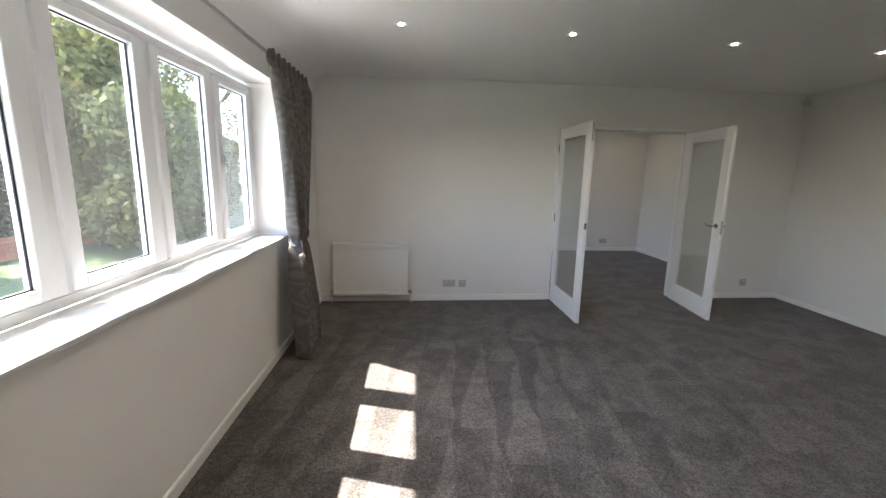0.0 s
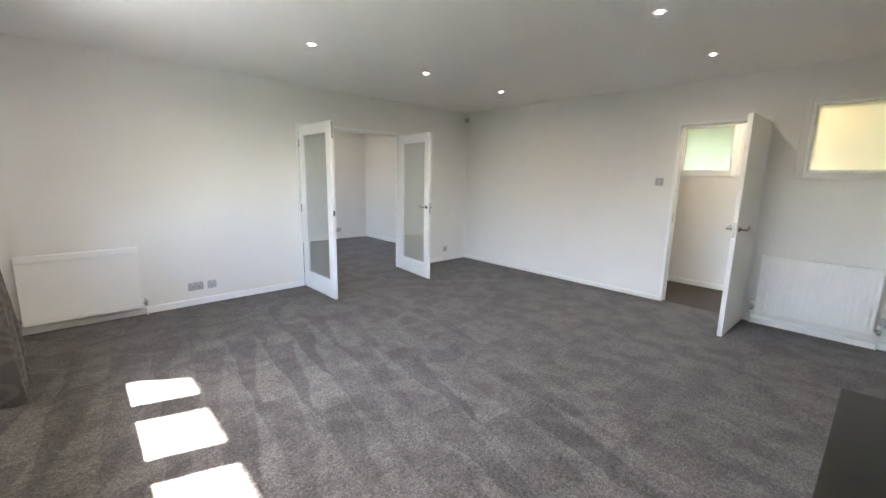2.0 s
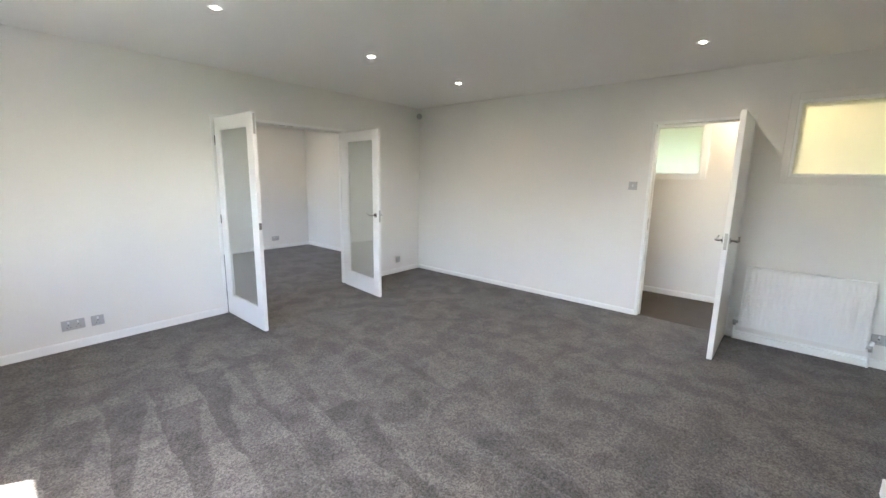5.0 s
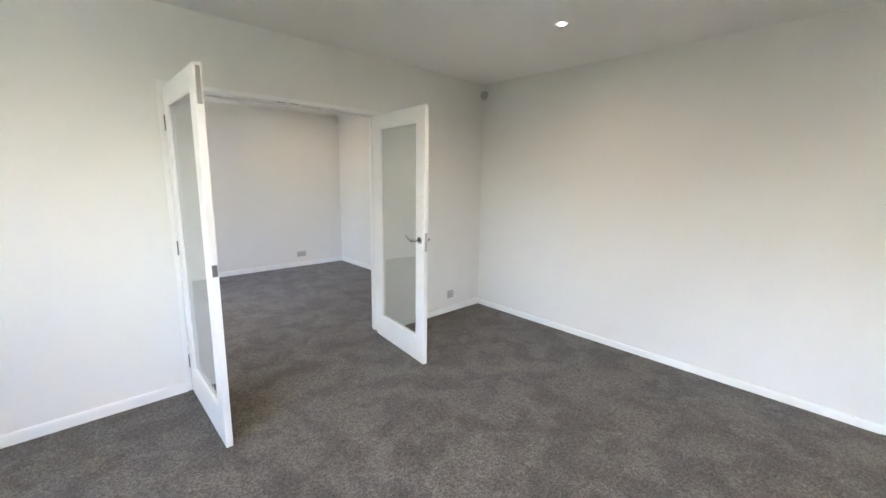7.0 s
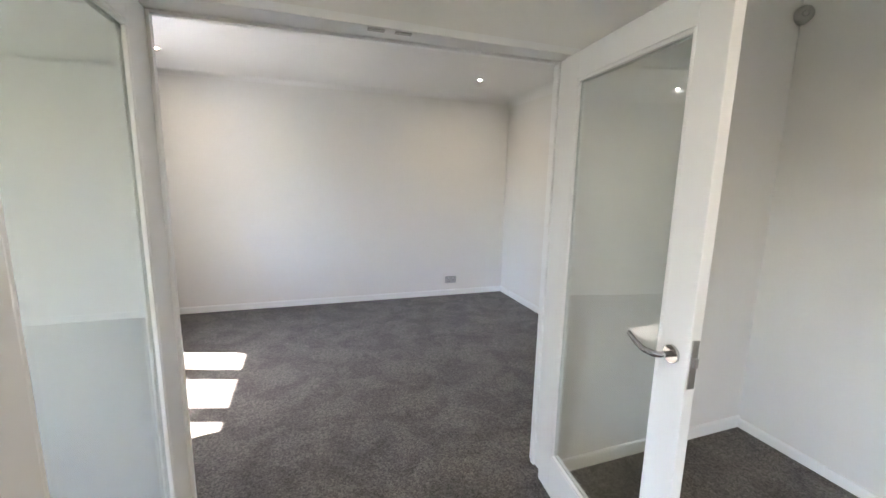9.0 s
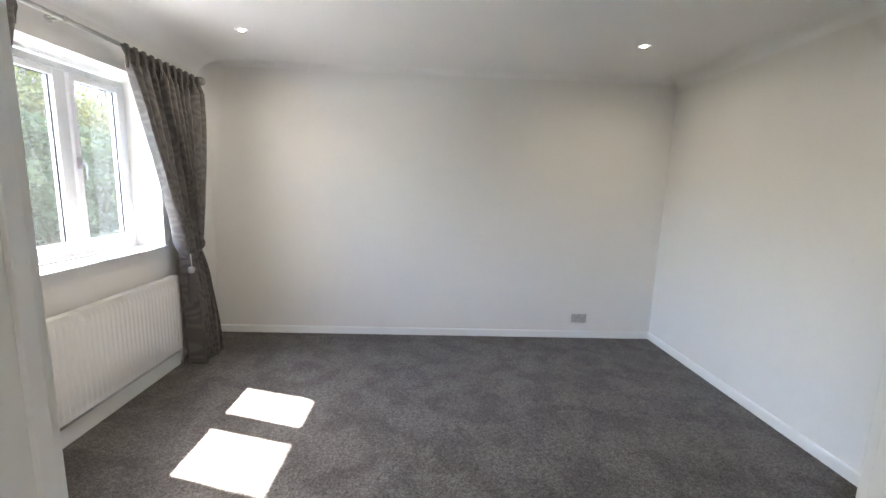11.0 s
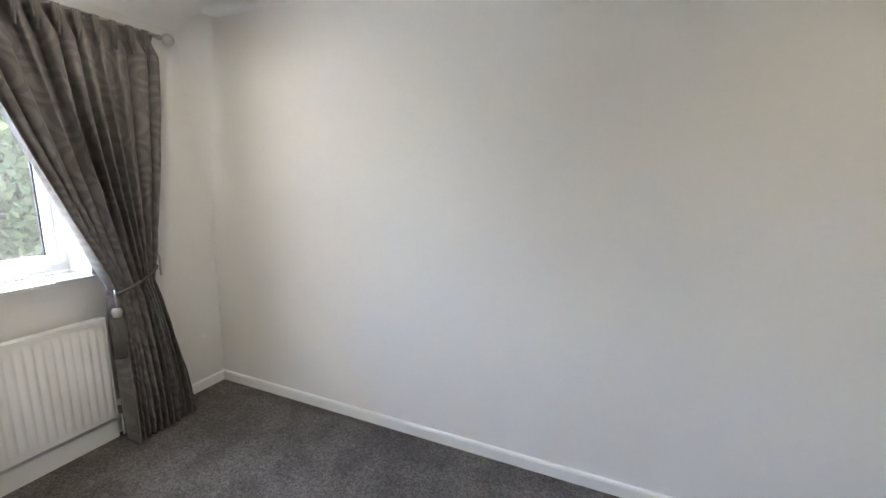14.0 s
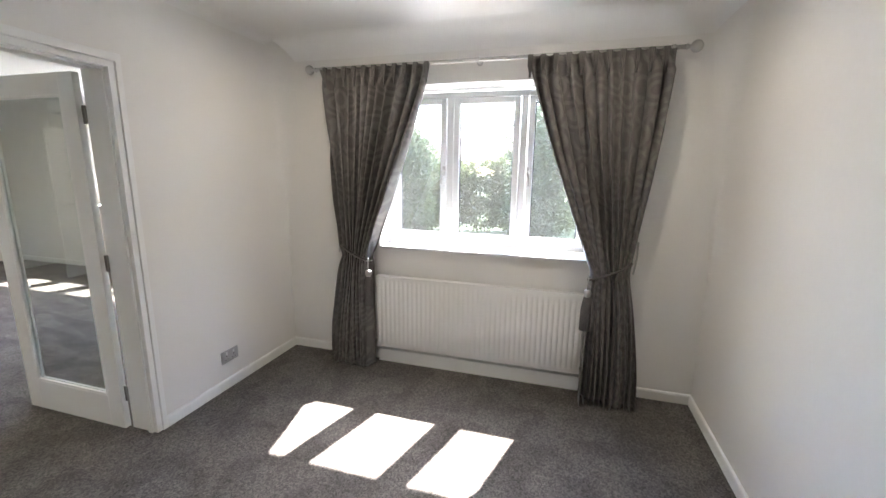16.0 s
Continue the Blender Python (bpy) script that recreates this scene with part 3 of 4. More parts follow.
# ---- radiators ----
def radiator(m, width, z0, z1, flat, label, valves=True):
    """Panel radiator; local x along the wall, y out from it. Ribbed unless flat."""
    r = thing("radiator", m, label, "radiator")
    y0, y1 = (0.045, 0.105) if flat else (0.03, 0.085)
    bm = bmesh.new()
    pitch = 0.036
    cols = []
    n = int(width / pitch)
    xs = []
    for k in range(n):
        b = k * width / n
        p = width / n
        xs += [(b, 0), (b + 0.18 * p, 0), (b + 0.36 * p, 1), (b + 0.82 * p, 1)]
    xs.append((width, 0))
    amp = 0.0 if flat else 0.011
    rows = ((z0, 0.0), (z0 + 0.03, 0.0), (z0 + 0.05, 1.0), (z1 - 0.06, 1.0), (z1 - 0.04, 0.0), (z1 - 0.012, 0.0))
    for z, g in rows:
        cols.append([bm.verts.new((x, y1 - 0.010 + (amp * f * g), z)) for x, f in xs])
    for a, b in zip(cols, cols[1:]):
        for i in range(len(xs) - 1):
            bm.faces.new((a[i], a[i + 1], b[i + 1], b[i])).smooth = not flat
    part("front_panel", bm, ENAMEL, r, "white flat panel" if flat else "white pressed panel with upright ribs")
    part("back_panel", boxes((0.0, y0, z0, width, y0 + 0.015, z1 - 0.012), bevel=0.004), ENAMEL, r)
    part("top_grille", boxes((-0.004, y0, z1 - 0.022, width + 0.004, y1 - 0.004, z1), *[(0.03 + k * 0.05, y0 + 0.012, z1 - 0.001, 0.05 + k * 0.05, y1 - 0.016, z1 + 0.0015) for k in range(int((width - 0.06) / 0.05))]), ENAMEL, r)
    for x in (-0.004, width - 0.003):
        part("side_panel", boxes((x, y0, z0 + 0.01, x + 0.007, y1 - 0.004, z1 - 0.022), bevel=0.002), ENAMEL, r)
    if flat:
        part("top_band", boxes((-0.004, y1 - 0.012, z1 - 0.055, width + 0.004, y1 + 0.002, z1 - 0.0005), bevel=0.004), ENAMEL, r)
        part("bottom_band", boxes((0, y1 - 0.012, z0 - 0.004, width, y1 + 0.001, z0 + 0.035), bevel=0.004), ENAMEL, r)
    for x in (0.12, width - 0.12):
        part("bracket", boxes((x - 0.015, 0, z0 + 0.08, x + 0.015, y0, z1 - 0.08)), ENAMEL, r)
    for x, sg in ((0, -1), (width, 1)):
        v = bmesh.new()
        yv = 0.05
        zv = z0 + 0.03
        tube(v, [(x - sg * 0.002, yv, zv), (x + sg * 0.045, yv, zv)], [0.011, 0.013], 12)
        tube(v, [(x + sg * 0.035, yv, zv - 0.03), (x + sg * 0.035, yv, zv + 0.022)], 0.014, 12)
        valve = part("valve", v, STEEL, r, "metal radiator valve")
        c = bmesh.new()
        tube(c, [(x + sg * 0.035, yv, zv + 0.022), (x + sg * 0.035, yv, zv + 0.05), (x + sg * 0.035, yv, zv + 0.056)], [0.016, 0.015, 0.01], 14)
        part("valve_cap", c, GLOSS, valve, "white plastic cap")
        p = bmesh.new()
        tube(p, [(x + sg * 0.035, yv, 0.0), (x + sg * 0.035, yv, zv - 0.03)], 0.0075, 10)
        part("pipe", p, GLOSS, r, "white painted pipe")
    return r


radiator(pose(0.87, 5.379, 0, 0, 0, 181.43), 0.825, 0.10, 0.695, True, "white flat-fronted radiator under bare wall")
radiator(pose(5.55, 0.43, 0, 0, 0, 90), 0.825, 0.135, 0.70, False, "white ribbed radiator below the high window")
radiator(pose(1.28, 7.96, 0, 0, 0, -90), 1.53, 0.135, 0.715, False, "long white ribbed radiator below the window sill")
tagged(obj("pipe_boxing", boxes((1.28, 6.43, 0.0, 1.335, 7.97, 0.105), bevel=0.004), GLOSS), "white boxed-in pipe run below the radiator", "boxing")
tagged(obj("pipe_boxing", boxes((5.50, 0.40, 0.0, 5.534, 1.30, 0.06), bevel=0.004), GLOSS), "white low boxing under the radiator", "boxing")


# ---- sockets, switches, sensors ----
def outlet(name, m, width, label, gangs=1, switch=False):
    """Wall plate; local x along the wall, y out from it, centred on the origin."""
    o = thing(name, m, label, "wall switch" if switch else "socket")
    h = 0.043
    part("plate", boxes((-width / 2, 0, -h, width / 2, 0.008, h), bevel=0.003), PLATE, o)
    for g in range(gangs):
        cx = (g - (gangs - 1) / 2) * 0.06
        part("rocker", boxes((cx - 0.006, 0.007, 0.012 if not switch else -0.012, cx + 0.006, 0.012, 0.032 if not switch else 0.012), bevel=0.0015), UPVC, o, "small white rocker")
        if not switch:
            part("socket_holes", boxes((cx - 0.003, 0.0078, -0.002, cx + 0.003, 0.0086, 0.007), (cx - 0.015, 0.0078, -0.022, cx - 0.008, 0.0086, -0.018), (cx + 0.008, 0.0078, -0.022, cx + 0.015, 0.0086, -0.018)), DARK, o, "dark pin holes")
    return o


outlet("double_socket", pose(1.355, 5.395, 0.205, 0, 0, 181.43), 0.147, "double wall socket with a brushed grey plate", 2)
outlet("data_outlet", pose(1.512, 5.399, 0.203, 0, 0, 181.43), 0.086, "single grey aerial outlet beside a double socket", 1)
outlet("single_socket", pose(5.085, 5.4884, 0.20, 0, 0, 180), 0.086, "single grey wall socket by the room corner", 1)
outlet("double_socket", pose(5.55, 0.325, 0.235, 0, 0, 90), 0.147, "double grey wall socket beside the radiator", 2)
outlet("light_switch", pose(5.55, 2.325, 1.40, 0, 0, 90), 0.086, "grey light switch beside the doorway", 1, True)
outlet("double_socket", pose(4.765, 8.69, 0.20, 0, 0, 180), 0.147, "double grey wall socket low on bare wall", 2)
outlet("double_socket", pose(2.01, 5.6, 0.23, 0, 0, 0), 0.147, "double grey wall socket near the double doorway", 2)

sensor = thing("alarm_sensor", pose(5.51, 5.46, 2.35, 0, 0, 135), "small white alarm sensor high in the corner", "sensor")
bm = bmesh.new()
tube(bm, [(0, -0.04, 0), (0, 0.0, 0), (0, 0.012, 0), (0, 0.02, 0)], [0.042, 0.042, 0.036, 0.02], 20)
part("housing", bm, PLATE, sensor, "round grey-white housing")
bm = bmesh.new()
tube(bm, [(0, 0.018, -0.004), (0, 0.028, -0.004)], [0.018, 0.01], 14)
part("sensor_lens", bm, PLATE, sensor, "grey lens")
chime = thing("door_chime", pose(5.55, 0.31, 2.31, 0, 0, 90), "small grey box high on the wall", "alarm box")
part("housing", boxes((-0.06, 0, -0.03, 0.06, 0.03, 0.03), bevel=0.006), PLATE, chime)
part("vent", boxes(*[(-0.045, 0.029, -0.018 + 0.012 * k, 0.045, 0.031, -0.014 + 0.012 * k) for k in range(4)]), STEEL, chime)


# ---- recessed spotlights ----
def downlight(x, y):
    d = thing("downlight", pose(x, y, H), "recessed ceiling spotlight with a chrome ring, lit", "spotlight", "recessed ceiling spotlights")
    bm = bmesh.new()
    n = 28
    prof = ((0.041, 0.0), (0.04, -0.004), (0.033, -0.006), (0.024, -0.003), (0.0165, -0.0003))
    rings = [[bm.verts.new((r * math.cos(2 * math.pi * k / n), r * math.sin(2 * math.pi * k / n), z)) for k in range(n)] for r, z in prof]
    for a, b in zip(rings, rings[1:]):
        for k in range(n):
            bm.faces.new((a[k], a[(k + 1) % n], b[(k + 1) % n], b[k])).smooth = True
    part("bezel", bm, UPVC, d, "white ring")
    bm = bmesh.new()
    tube(bm, [(0, 0, -0.0002), (0, 0, -0.0022)], 0.017, 24)
    part("bulb", bm, SPOT, d, "glowing lens")
    return d


def beam(x, y, power):
    ob = new("downlight_beam", bpy.data.lights.new("downlight_beam", 'SPOT'))
    ob.data.energy, ob.data.color, ob.data.shadow_soft_size = power, (1.0, 0.88, 0.72), 0.03
    ob.data.spot_size, ob.data.spot_blend = radians(165), 1.0
    ob.location = (x, y, H - 0.012)


beam(0.845, 3.83, 0.8)
first = downlight(0.845, 3.83)
for x, y in ((2.067, 3.87), (3.335, 3.92), (4.58, 3.955), (3.37, 1.64), (4.6, 1.665), (0.87, 1.62), (2.1, 1.63), (1.93, 7.93), (4.74, 7.88), (1.93, 6.4), (4.74, 6.35)):
    copy_thing(first, pose(x, y, H))
    beam(x, y, (0.9 if x < 4 else 0.55) if y < 5.5 else (0.45 if x < 4 else 0.35))
# unseen point lamp without a fitting, added for the hall's warm light
lamp("hall_lamp", (6.2, 1.3, 2.35), 0.62, (1.0, 0.8, 0.55), 0.08)


# ---- curtains ----
def curtain_mesh(y_in, y_out, tie_in, tie_out, bot_in, bot_out, x_c, z_top, z_tie, z_bot, folds, seed, flare=0.0):
    """Pleated cloth gathered by a tieback; 'in' is the edge over the window, 'out' the one over the wall."""
    rnd = random.Random(seed)
    nu, nv = folds * 10, 90
    bm = bmesh.new()
    uvl = bm.loops.layers.uv.new("UVMap")
    ph = [rnd.uniform(-0.5, 0.5) for _ in range(folds + 2)]
    am = [rnd.uniform(0.6, 1.35) for _ in range(folds + 2)]
    grid, uvs = [], {}

    def mix(a, b, f):
        return a + (b - a) * f
    for j in range(nv + 1):
        v = j / nv
        z = mix(z_top, z_bot, v)
        if z > z_tie:
            s = (z_top - z) / (z_top - z_tie)
            a = mix(y_in, tie_in, s ** 1.15)
            b = mix(y_out, tie_out, s ** 1.25)
            depth = mix(0.034, 0.060, s)
            sway = 0.03 * math.sin(math.pi * s)
        else:
            s = (z_tie - z) / (z_tie - z_bot)
            e = 1 - max(0.0, 1 - s) ** 1.8
            a = mix(tie_in, bot_in, e)
            b = mix(tie_out, bot_out, e)
            depth = mix(0.060, 0.062, s)
            sway = flare * e
        pinch = math.exp(-((z - z_tie) / 0.05) ** 2)
        head = max(0.0, 1 - (z_top - z) / 0.12)
        row = []
        for i in range(nu + 1):
            u = i / nu
            k = min(int(u * folds), folds - 1)
            wob = 0.25 * math.sin(3.1 * v + 6 * u + seed)
            w = math.sin(2 * math.pi * (u * folds + (1 - head) * (0.12 * wob + 0.9 * noise.noise((u * 3.2 + seed, v * 1.1, 0.4)))))
            sharp = math.copysign(abs(w) ** (0.75), w)
            d = depth * (0.9 + 0.7 * noise.noise((u * 4.5, v * 1.3, seed + 0.5))) * sharp * (1 - 0.45 * pinch) * (1 - 0.55 * head)
            fine = 0.006 * noise.noise((u * 9 + seed, v * 7, 1.7)) + 0.003 * noise.noise((u * 30, v * 22, seed))
            y = mix(a, b, u) + 0.010 * math.cos(2 * math.pi * u * folds) * (1 - head)
            x = x_c + d + fine + sway * (1 - u if z > z_tie else 1) + 0.018 * pinch * math.sin(math.pi * u)
            if v > 0.985:
                z2 = z + 0.012 * noise.noise((u * 6, seed, 0.3))
            else:
                z2 = z
            row.append(bm.verts.new((x, y, z2)))
            uvs[row[-1]] = (u * 1.4, v * 2.2)
        grid.append(row)
    for r0, r1 in zip(grid, grid[1:]):
        for i in range(nu):
            f = bm.faces.new((r0[i], r0[i + 1], r1[i + 1], r1[i]))
            f.smooth = True
            for l in f.loops:
                l[uvl].uv = uvs[l.vert]
    return bm


def curtain(m, y_in, y_out, tie, bot, x_c, z_top, z_tie, folds, seed, label, wall_x, flare=0.0):
    c = thing("curtain", m, label, "curtain", "tied-back curtains")
    cl = part("cloth", curtain_mesh(y_in, y_out, tie[0], tie[1], bot[0], bot[1], x_c, z_top, z_tie, 0.006, folds, seed, flare), CLOTH, c)
    so = cl.modifiers.new("thickness", 'SOLIDIFY')
    so.thickness = 0.003
    sg = 1 if y_out > y_in else -1
    # pinch pleats along the heading
    for k in range(folds):
        y = y_in + (y_out - y_in) * (k + 0.25) / folds
        bm = bmesh.new()
        for dy in (-0.008, 0.0, 0.008):
            tube(bm, [(x_c + 0.022, y + dy * 1.3, z_top + 0.004), (x_c + 0.03, y + dy, z_top - 0.06), (x_c + 0.024, y + dy * 0.4, z_top - 0.13)], [0.007, 0.008, 0.004], 8)
        part("pleat", bm, CLOTH, c)
    # rope tieback
    lo, hi = min(tie), max(tie)
    mid, half = (lo + hi) / 2, (hi - lo) / 2 + 0.012
    pts = []
    for q in range(21):
        a = 2 * math.pi * q / 20
        pts.append((x_c + 0.004 + 0.068 * math.cos(a), mid + half * math.sin(a), z_tie + 0.06 * sg * math.sin(a) + 0.02))
    rope = part("tieback", tube(bmesh.new(), pts, 0.008, 10), BRAID, c, "braided rope tieback")
    hook = bmesh.new()
    yo = tie[1] + sg * 0.02
    tube(hook, [(x_c + 0.03, yo, z_tie + 0.02), (x_c, yo + sg * 0.02, z_tie + 0.12), (wall_x + 0.03, yo + sg * 0.035, z_tie + 0.2), (wall_x, yo + sg * 0.035, z_tie + 0.2)], 0.006, 8)
    part("tieback_hook", hook, STEEL, c)
    # tassel at the window-side edge
    yt = tie[0] - sg * 0.015
    tb = bmesh.new()
    tube(tb, [(x_c + 0.06, yt, z_tie), (x_c + 0.065, yt, z_tie - 0.1)], 0.004, 8)
    z = z_tie - 0.1
    tube(tb, [(x_c + 0.06, yt, z + 0.005), (x_c + 0.06, yt, z), (x_c + 0.06, yt, z - 0.02), (x_c + 0.06, yt, z - 0.04), (x_c + 0.06, yt, z - 0.05)], [0.008, 0.02, 0.026, 0.02, 0.018], 14)
    head = part("tassel_head", tb, STEEL, rope, "pale grey turned tassel head")
    sk = bmesh.new()
    n = 18
    for q in range(n):
        a = 2 * math.pi * q / n
        ca, sa = math.cos(a), math.sin(a)
        tube(sk, [(x_c + 0.06 + 0.016 * ca, yt + 0.016 * sa, z - 0.045), (x_c + 0.06 + 0.024 * ca, yt + 0.026 * sa, z - 0.12), (x_c + 0.06 + 0.026 * ca, yt + 0.03 * sa, z - 0.27)], [0.006, 0.007, 0.006], 6)
    tube(sk, [(x_c + 0.06, yt, z - 0.04), (x_c + 0.06, yt, z - 0.12), (x_c + 0.06, yt, z - 0.265)], [0.015, 0.022, 0.026], 10)
    part("tassel_skirt", sk, BRAID, rope, "grey fringe of cords")
    return c


def rail(x, y0, y1, z, wall_x, ends, label):
    r = thing("curtain_pole", pose(0, 0, 0), label, "curtain pole")
    part("pole", tube(bmesh.new(), [(x, y0, z), (x, y1, z)], 0.0125, 14), STEEL, r)
    for e, sg in ends:
        bm = bmesh.new()
        rings = [(0.0, 0.015), (0.012, 0.016), (0.014, 0.011), (0.026, 0.011), (0.032, 0.022), (0.044, 0.032), (0.06, 0.035), (0.074, 0.03), (0.086, 0.018), (0.09, 0.006)]
        tube(bm, [(x, e + sg * d, z) for d, _ in rings], [q for _, q in rings], 20)
        part("finial", bm, STEEL, r, "ball finial of brushed steel")
    for y in [y0 + 0.06, (y0 + y1) / 2, y1 - 0.06]:
        bm = bmesh.new()
        tube(bm, [(wall_x, y, z), (wall_x + 0.006, y, z)], 0.022, 14)
        tube(bm, [(wall_x + 0.005, y, z), (x, y, z - 0.004)], 0.007, 8)
        tube(bm, [(x, y - 0.01, z), (x, y + 0.01, z)], 0.017, 12)
        part("bracket", bm, STEEL, r)
    return r


rail(1.36, 5.98, 8.39, 2.235, 1.28, ((5.98, -1), (8.39, 1)), "brushed steel curtain pole with ball finials")
rail(-0.04, 0.8, 4.53, 2.235, -0.125, ((4.53, 1),), "brushed steel curtain pole over the long window")
curtain(pose(0, 0, 0), 6.87, 6.03, (6.40, 6.18), (6.42, 6.09), 1.40, 2.225, 0.88, 11, 3, "grey-taupe damask curtain tied back beside the window", 1.28, 0.035)
curtain(pose(0, 0, 0), 7.51, 8.34, (7.985, 8.21), (7.96, 8.31), 1.40, 2.225, 0.88, 11, 5, "grey-taupe damask curtain tied back over the radiator end", 1.28, 0.06)
curtain(pose(0, 0, 0), 3.62, 4.52, (3.98, 4.22), (3.84, 4.38), 0.015, 2.225, 0.93, 8, 8, "grey-taupe damask curtain tied back at the long window", -0.125, 0.055)


# ---- fireplace ----
hearth = thing("hearth", pose(0, 0, 0), "black slate hearth on a white plinth", "hearth")
part("plinth", boxes((2.37, S, 0, 3.60, 0.505, 0.247), bevel=0.004), WALL, hearth, "white painted plinth")
part("plinth_skirting", boxes((2.355, S + 0.001, 0, 2.37, 0.52, 0.085), (3.60, S + 0.018, 0, 3.615, 0.52, 0.085), (2.37, 0.505, 0, 3.60, 0.52, 0.085), bevel=0.003), GLOSS, hearth, "white skirting round the plinth")
part("slab", boxes((2.36, S, 0.247, 3.62, 0.52, 0.272), bevel=0.003), SLATE, hearth, "honed black slate slab")
stove = thing("fireplace_insert", pose(0, S, 0), "black framed glass-fronted fire set in the chimney breast", "fireplace")
fx0, fx1, fz0, fz1 = 2.44, 3.26, 0.272, 1.01
for b in ((fx0, 0, fz0, fx0 + 0.14, 0.025, fz1), (fx1 - 0.14, 0, fz0, fx1, 0.025, fz1), (fx0 + 0.14, 0, fz1 - 0.14, fx1 - 0.14, 0.025, fz1), (fx0 + 0.14, 0, fz0, fx1 - 0.14, 0.025, fz0 + 0.14)):
    part("surround", boxes(b, bevel=0.003), STOVE, stove, "matt black metal surround")
for b in ((fx0 + 0.14, 0.002, fz0 + 0.14, fx0 + 0.20, 0.03, fz1 - 0.14), (fx1 - 0.20, 0.002, fz0 + 0.14, fx1 - 0.14, 0.03, fz1 - 0.14), (fx0 + 0.20, 0.002, fz1 - 0.20, fx1 - 0.20, 0.03, fz1 - 0.14), (fx0 + 0.20, 0.002, fz0 + 0.14, fx1 - 0.20, 0.03, fz0 + 0.20)):
    part("door_frame", boxes(b, bevel=0.006), STOVE, stove)
part("pane", boxes((fx0 + 0.20, 0.018, fz0 + 0.20, fx1 - 0.20, 0.023, fz1 - 0.20)), FIREGLASS, stove, "glass fire door pane")
part("fire_back", boxes((fx0 + 0.17, 0.001, fz0 + 0.17, fx1 - 0.17, 0.006, fz1 - 0.17)), FIREBRICK, stove, "buff fire-brick lining")
tagged(obj("niche_base", boxes((3.681, S - 0.379, 0.25, 4.429, S + 0.004, 0.272), bevel=0.002), SLATE), "black slate base of the log niche", "slate slab")


# ---- garden ----
setting("ground", boxes((-150, -150, -0.6, 150, 150, -0.35)), GRASS, "rough lawn round the house", "lawn")


def leaf_cloud(name, material, blobs, count, size, seed, parent=None):
    """Many small leaf quads filling uneven blobs (x, y, z, rx, ry, rz)."""
    rs = np.random.RandomState(seed)
    weights = np.array([b[3] * b[4] * b[5] for b in blobs])
    pick = rs.choice(len(blobs), count, p=weights / weights.sum())
    bl = np.array(blobs)[pick]
    d = rs.normal(size=(count, 3))
    d /= np.linalg.norm(d, axis=1)[:, None]
    rad = rs.uniform(0.25, 1.0, count) ** 0.45 * (1 + 0.18 * np.sin(d[:, 0] * 7 + bl[:, 0]) * np.cos(d[:, 2] * 6 + bl[:, 1]))
    c = bl[:, :3] + d * rad[:, None] * bl[:, 3:]
    a = rs.normal(size=(count, 3))
    a /= np.linalg.norm(a, axis=1)[:, None]
    b = np.cross(a, rs.normal(size=(count, 3)))
    b /= np.linalg.norm(b, axis=1)[:, None]
    s = size * rs.uniform(0.6, 1.4, count)[:, None]
    v = np.stack([c - a * s, c + b * s * 0.55, c + a * s, c - b * s * 0.55], 1).reshape(-1, 3)
    me = bpy.data.meshes.new(name)
    me.from_pydata(v.tolist(), [], np.arange(count * 4).reshape(-1, 4).tolist())
    me.materials.append(material)
    ob = new(name, me)
    if parent:
        ob.parent = parent
    return ob


def tree(x, y, height, crown, leaf, leaves, seed, label, leaf_size=0.07):
    rnd = random.Random(seed)
    t = thing("tree", pose(x, y, -0.35), label, "tree")
    bm = bmesh.new()
    blobs = []

    def limb(p, d, length, r, level):
        pts, q = [p], p.copy()
        for _ in range(4):
            d = (d + Vector((rnd.uniform(-.25, .25), rnd.uniform(-.25, .25), rnd.uniform(-.05, .2)))).normalized()
            q = q + d * length / 4
            pts.append(q.copy())
        tube(bm, pts, [r * (1 - 0.15 * k) for k in range(5)], 7)
        if level >= 2:
            w = crown * rnd.uniform(0.22, 0.4)
            blobs.append((q.x, q.y, q.z, w, w, w * 0.7))
        if level < 3:
            for k in range(3 if level else 6):
                f = pts[rnd.randint(1, 4)]
                a = rnd.uniform(0, 2 * math.pi)
                nd = (d * 0.5 + Vector((math.cos(a), math.sin(a), rnd.uniform(0.1, 0.7)))).normalized()
                limb(f.copy(), nd, length * rnd.uniform(0.4, 0.6), r * 0.45, level + 1)
    limb(Vector((0, 0, -0.1)), Vector((0, 0, 1)), height * 0.62, height * 0.022, 0)
    part("trunk", bm, BARK, t)
    leaf_cloud("crown", leaf, blobs, leaves, leaf_size, seed, t)
    return t


def hedge(x0, y0, x1, y1, h, w, leaf, count, seed, label, size=0.07):
    rnd = random.Random(seed)
    L = math.hypot(x1 - x0, y1 - y0)
    n = max(2, int(L / 0.8))
    blobs = []
    for k in range(n + 1):
        f = k / n
        for z in (0.25, 0.6, 0.85):
            hh = h * rnd.uniform(0.85, 1.1)
            blobs.append((x0 + (x1 - x0) * f + rnd.uniform(-.2, .2), y0 + (y1 - y0) * f, -0.35 + hh * z, w * rnd.uniform(.8, 1.2), 0.75, h * 0.24))
    return tagged(leaf_cloud("hedge", leaf, blobs, count, size, seed), label, "hedge", kind="stuff")


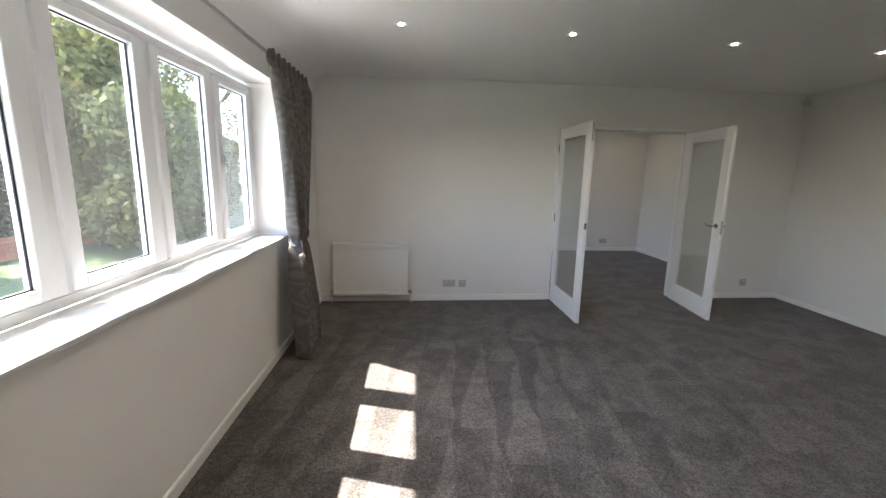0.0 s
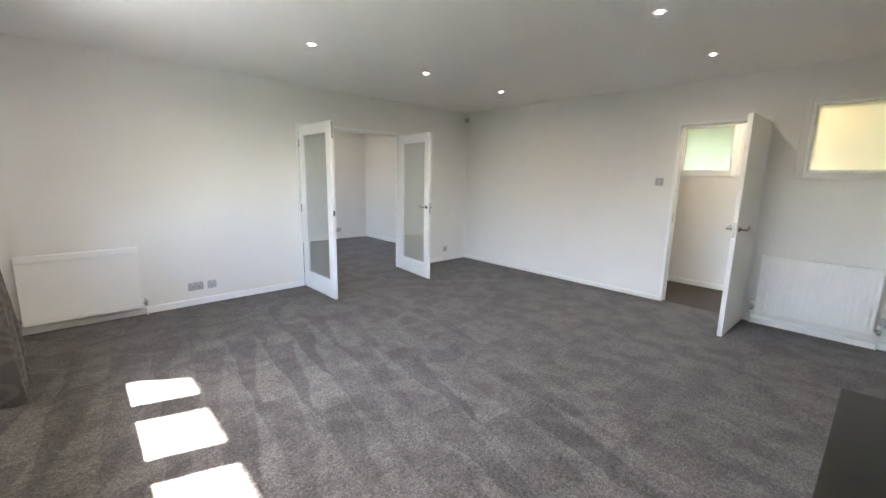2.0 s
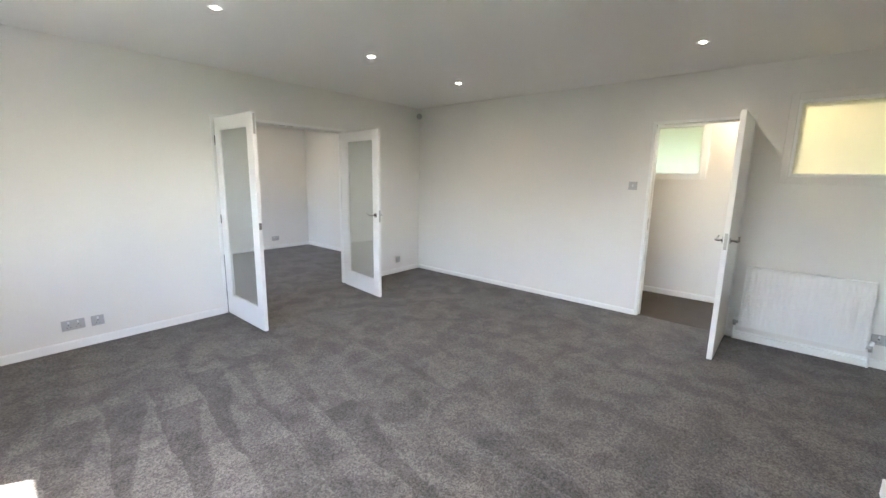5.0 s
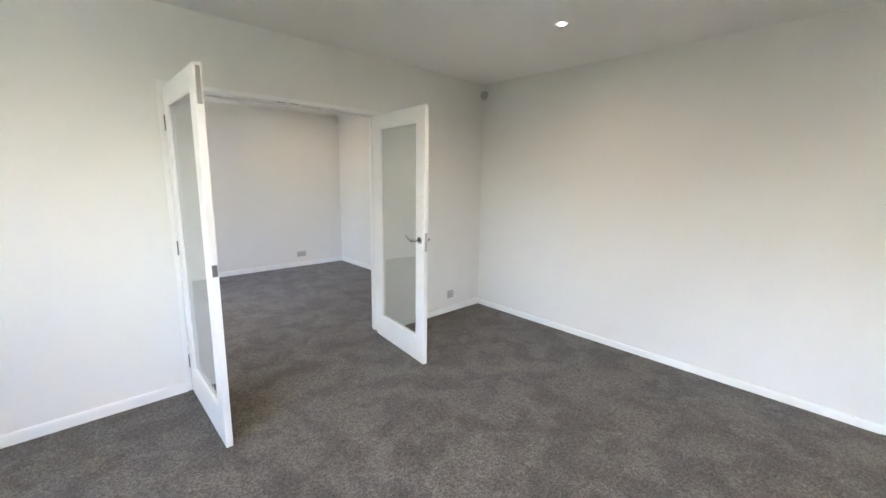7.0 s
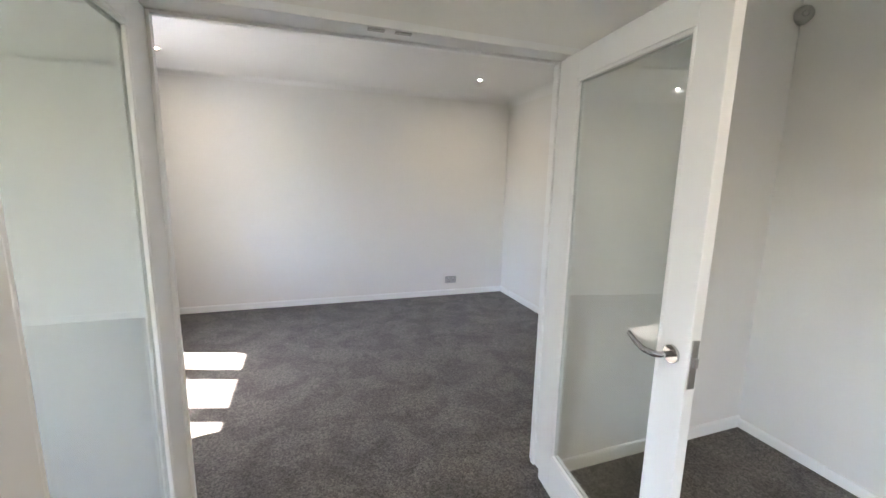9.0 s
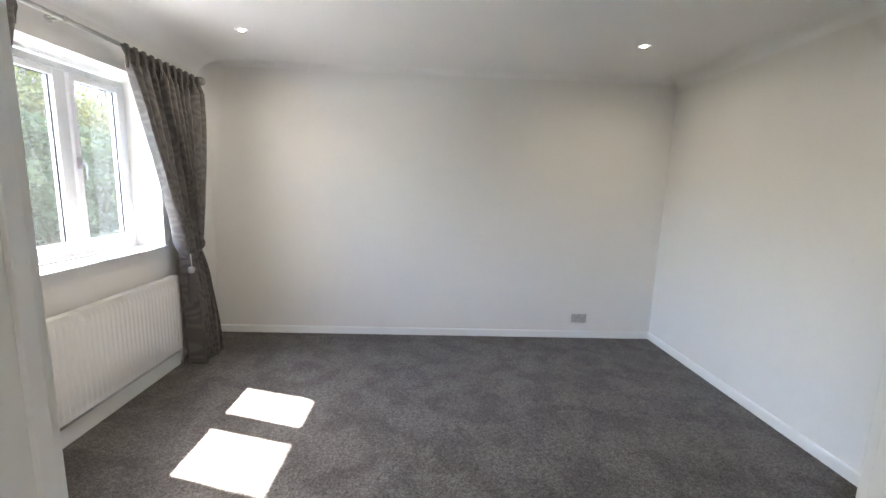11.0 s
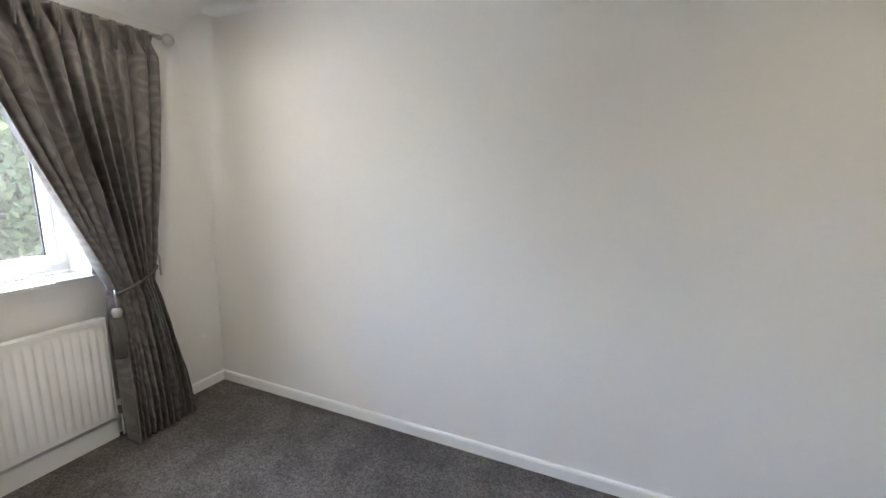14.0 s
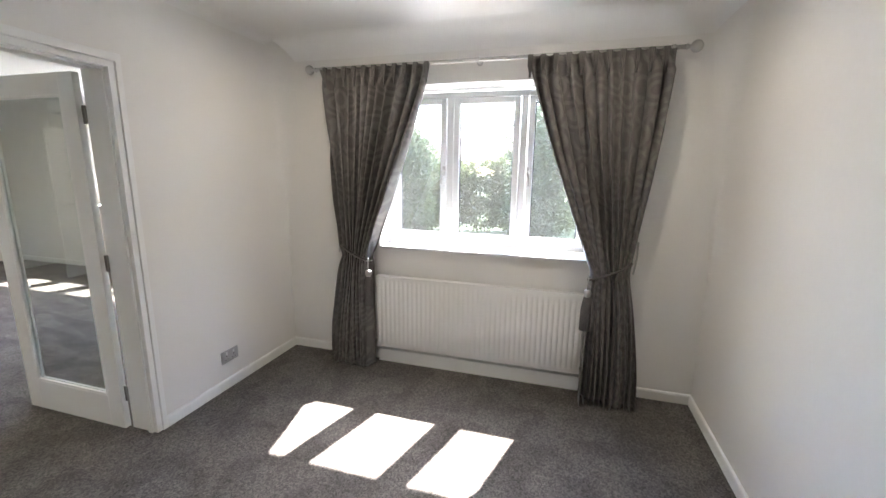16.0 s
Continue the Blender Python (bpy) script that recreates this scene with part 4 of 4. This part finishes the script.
hedge(-8.0, 3.6, -8.4, 6.3, 2.3, 0.7, LEAF_MID, 40000, 11, "yellow-green garden hedge", 0.045)
hedge(-7.0, 6.9, -7.0, 7.4, 3.3, 0.65, LEAF_DARK, 30000, 12, "tall dark rounded conifer", 0.04)
hedge(-6.4, 3.2, -6.2, 3.8, 3.0, 0.65, LEAF_DARK, 30000, 14, "tall dark rounded conifer", 0.04)
hedge(-9.5, 8.3, -8.5, 12.5, 2.4, 0.8, LEAF_MID, 45000, 13, "yellow-green shrubs behind the low fence", 0.045)
hedge(-4.5, 9.5, -9.5, 24, 3.0, 1.0, LEAF_MID, 60000, 15, "overgrown green hedge along the garden", 0.085)
hedge(-6.5, 10.5, -12, 26, 4.6, 1.2, LEAF_LIGHT, 60000, 17, "tall yellow-green thicket behind the hedge", 0.09)
hedge(-12, -9, -12, 3, 2.6, 0.8, LEAF_MID, 16000, 16, "far garden hedge")
for x, y, h, c, lf, n, s in ((-7.0, 12.5, 9, 3.4, LEAF_LIGHT, 11000, 1), (-9.0, 16.0, 10, 3.8, LEAF_LIGHT, 11000, 2), (-8.0, 20.5, 10, 3.6, LEAF_LIGHT, 11000, 3), (-12.5, 19, 11, 4.2, LEAF_MID, 10000, 4), (-12, 12.5, 9, 3.4, LEAF_LIGHT, 9000, 5), (-6.5, 27, 11, 4.0, LEAF_LIGHT, 10000, 6)):
    tree(x, y, h, c, lf, n, s, "spring tree with thin yellow-green foliage")
hedge(19, -5, 19.5, 8, 2.8, 0.9, LEAF_LIGHT, 12000, 21, "sunlit yellow-green shrubs beyond the hall")
# pale ground by the house; added also to bounce sun up to the ceilings
setting("pavement", boxes((-3.4, -6, -0.36, -0.46, 14, -0.33)), PAVING, "pale paved terrace along the house", "paving")
house = thing("bungalow", pose(-27, -6.5, -0.35), "low neighbouring house with a brown tiled roof", "house")
part("wall", boxes((-4, -5, 0, 4, 6.4, 2.4)), RENDERED, house)
bm = bmesh.new()
ends = [[bm.verts.new((x, y, z)) for x, z in ((-4.5, 2.3), (4.5, 2.3), (0, 4.3))] for y in (-5.4, 6.8)]
bm.faces.new(ends[0])
bm.faces.new(ends[1][::-1])
for k in range(3):
    bm.faces.new((ends[0][k], ends[1][k], ends[1][(k + 1) % 3], ends[0][(k + 1) % 3]))
roof = part("roof", bm, ROOFTILE, house, "brown tiled gable roof")
part("chimney", boxes((-0.4, 2.0, 3.8, 0.4, 2.8, 5.0), bevel=0.02), BRICK, roof, "brick chimney stack")
fence = thing("garden_fence", pose(-6.9, 8.3, -0.35), "low reddish-brown timber fence", "fence")
for k in range(24):
    part("board", boxes((0, 0.15 * k, 0, 0.02, 0.15 * k + 0.142, 0.45)), FENCE, fence)
for k in range(3):
    part("post", boxes((-0.08, 1.7 * k, 0, -0.001, 1.7 * k + 0.08, 0.5)), FENCE, fence)
part("rail", boxes((0.021, 0, 0.3, 0.06, 3.6, 0.36)), FENCE, fence)
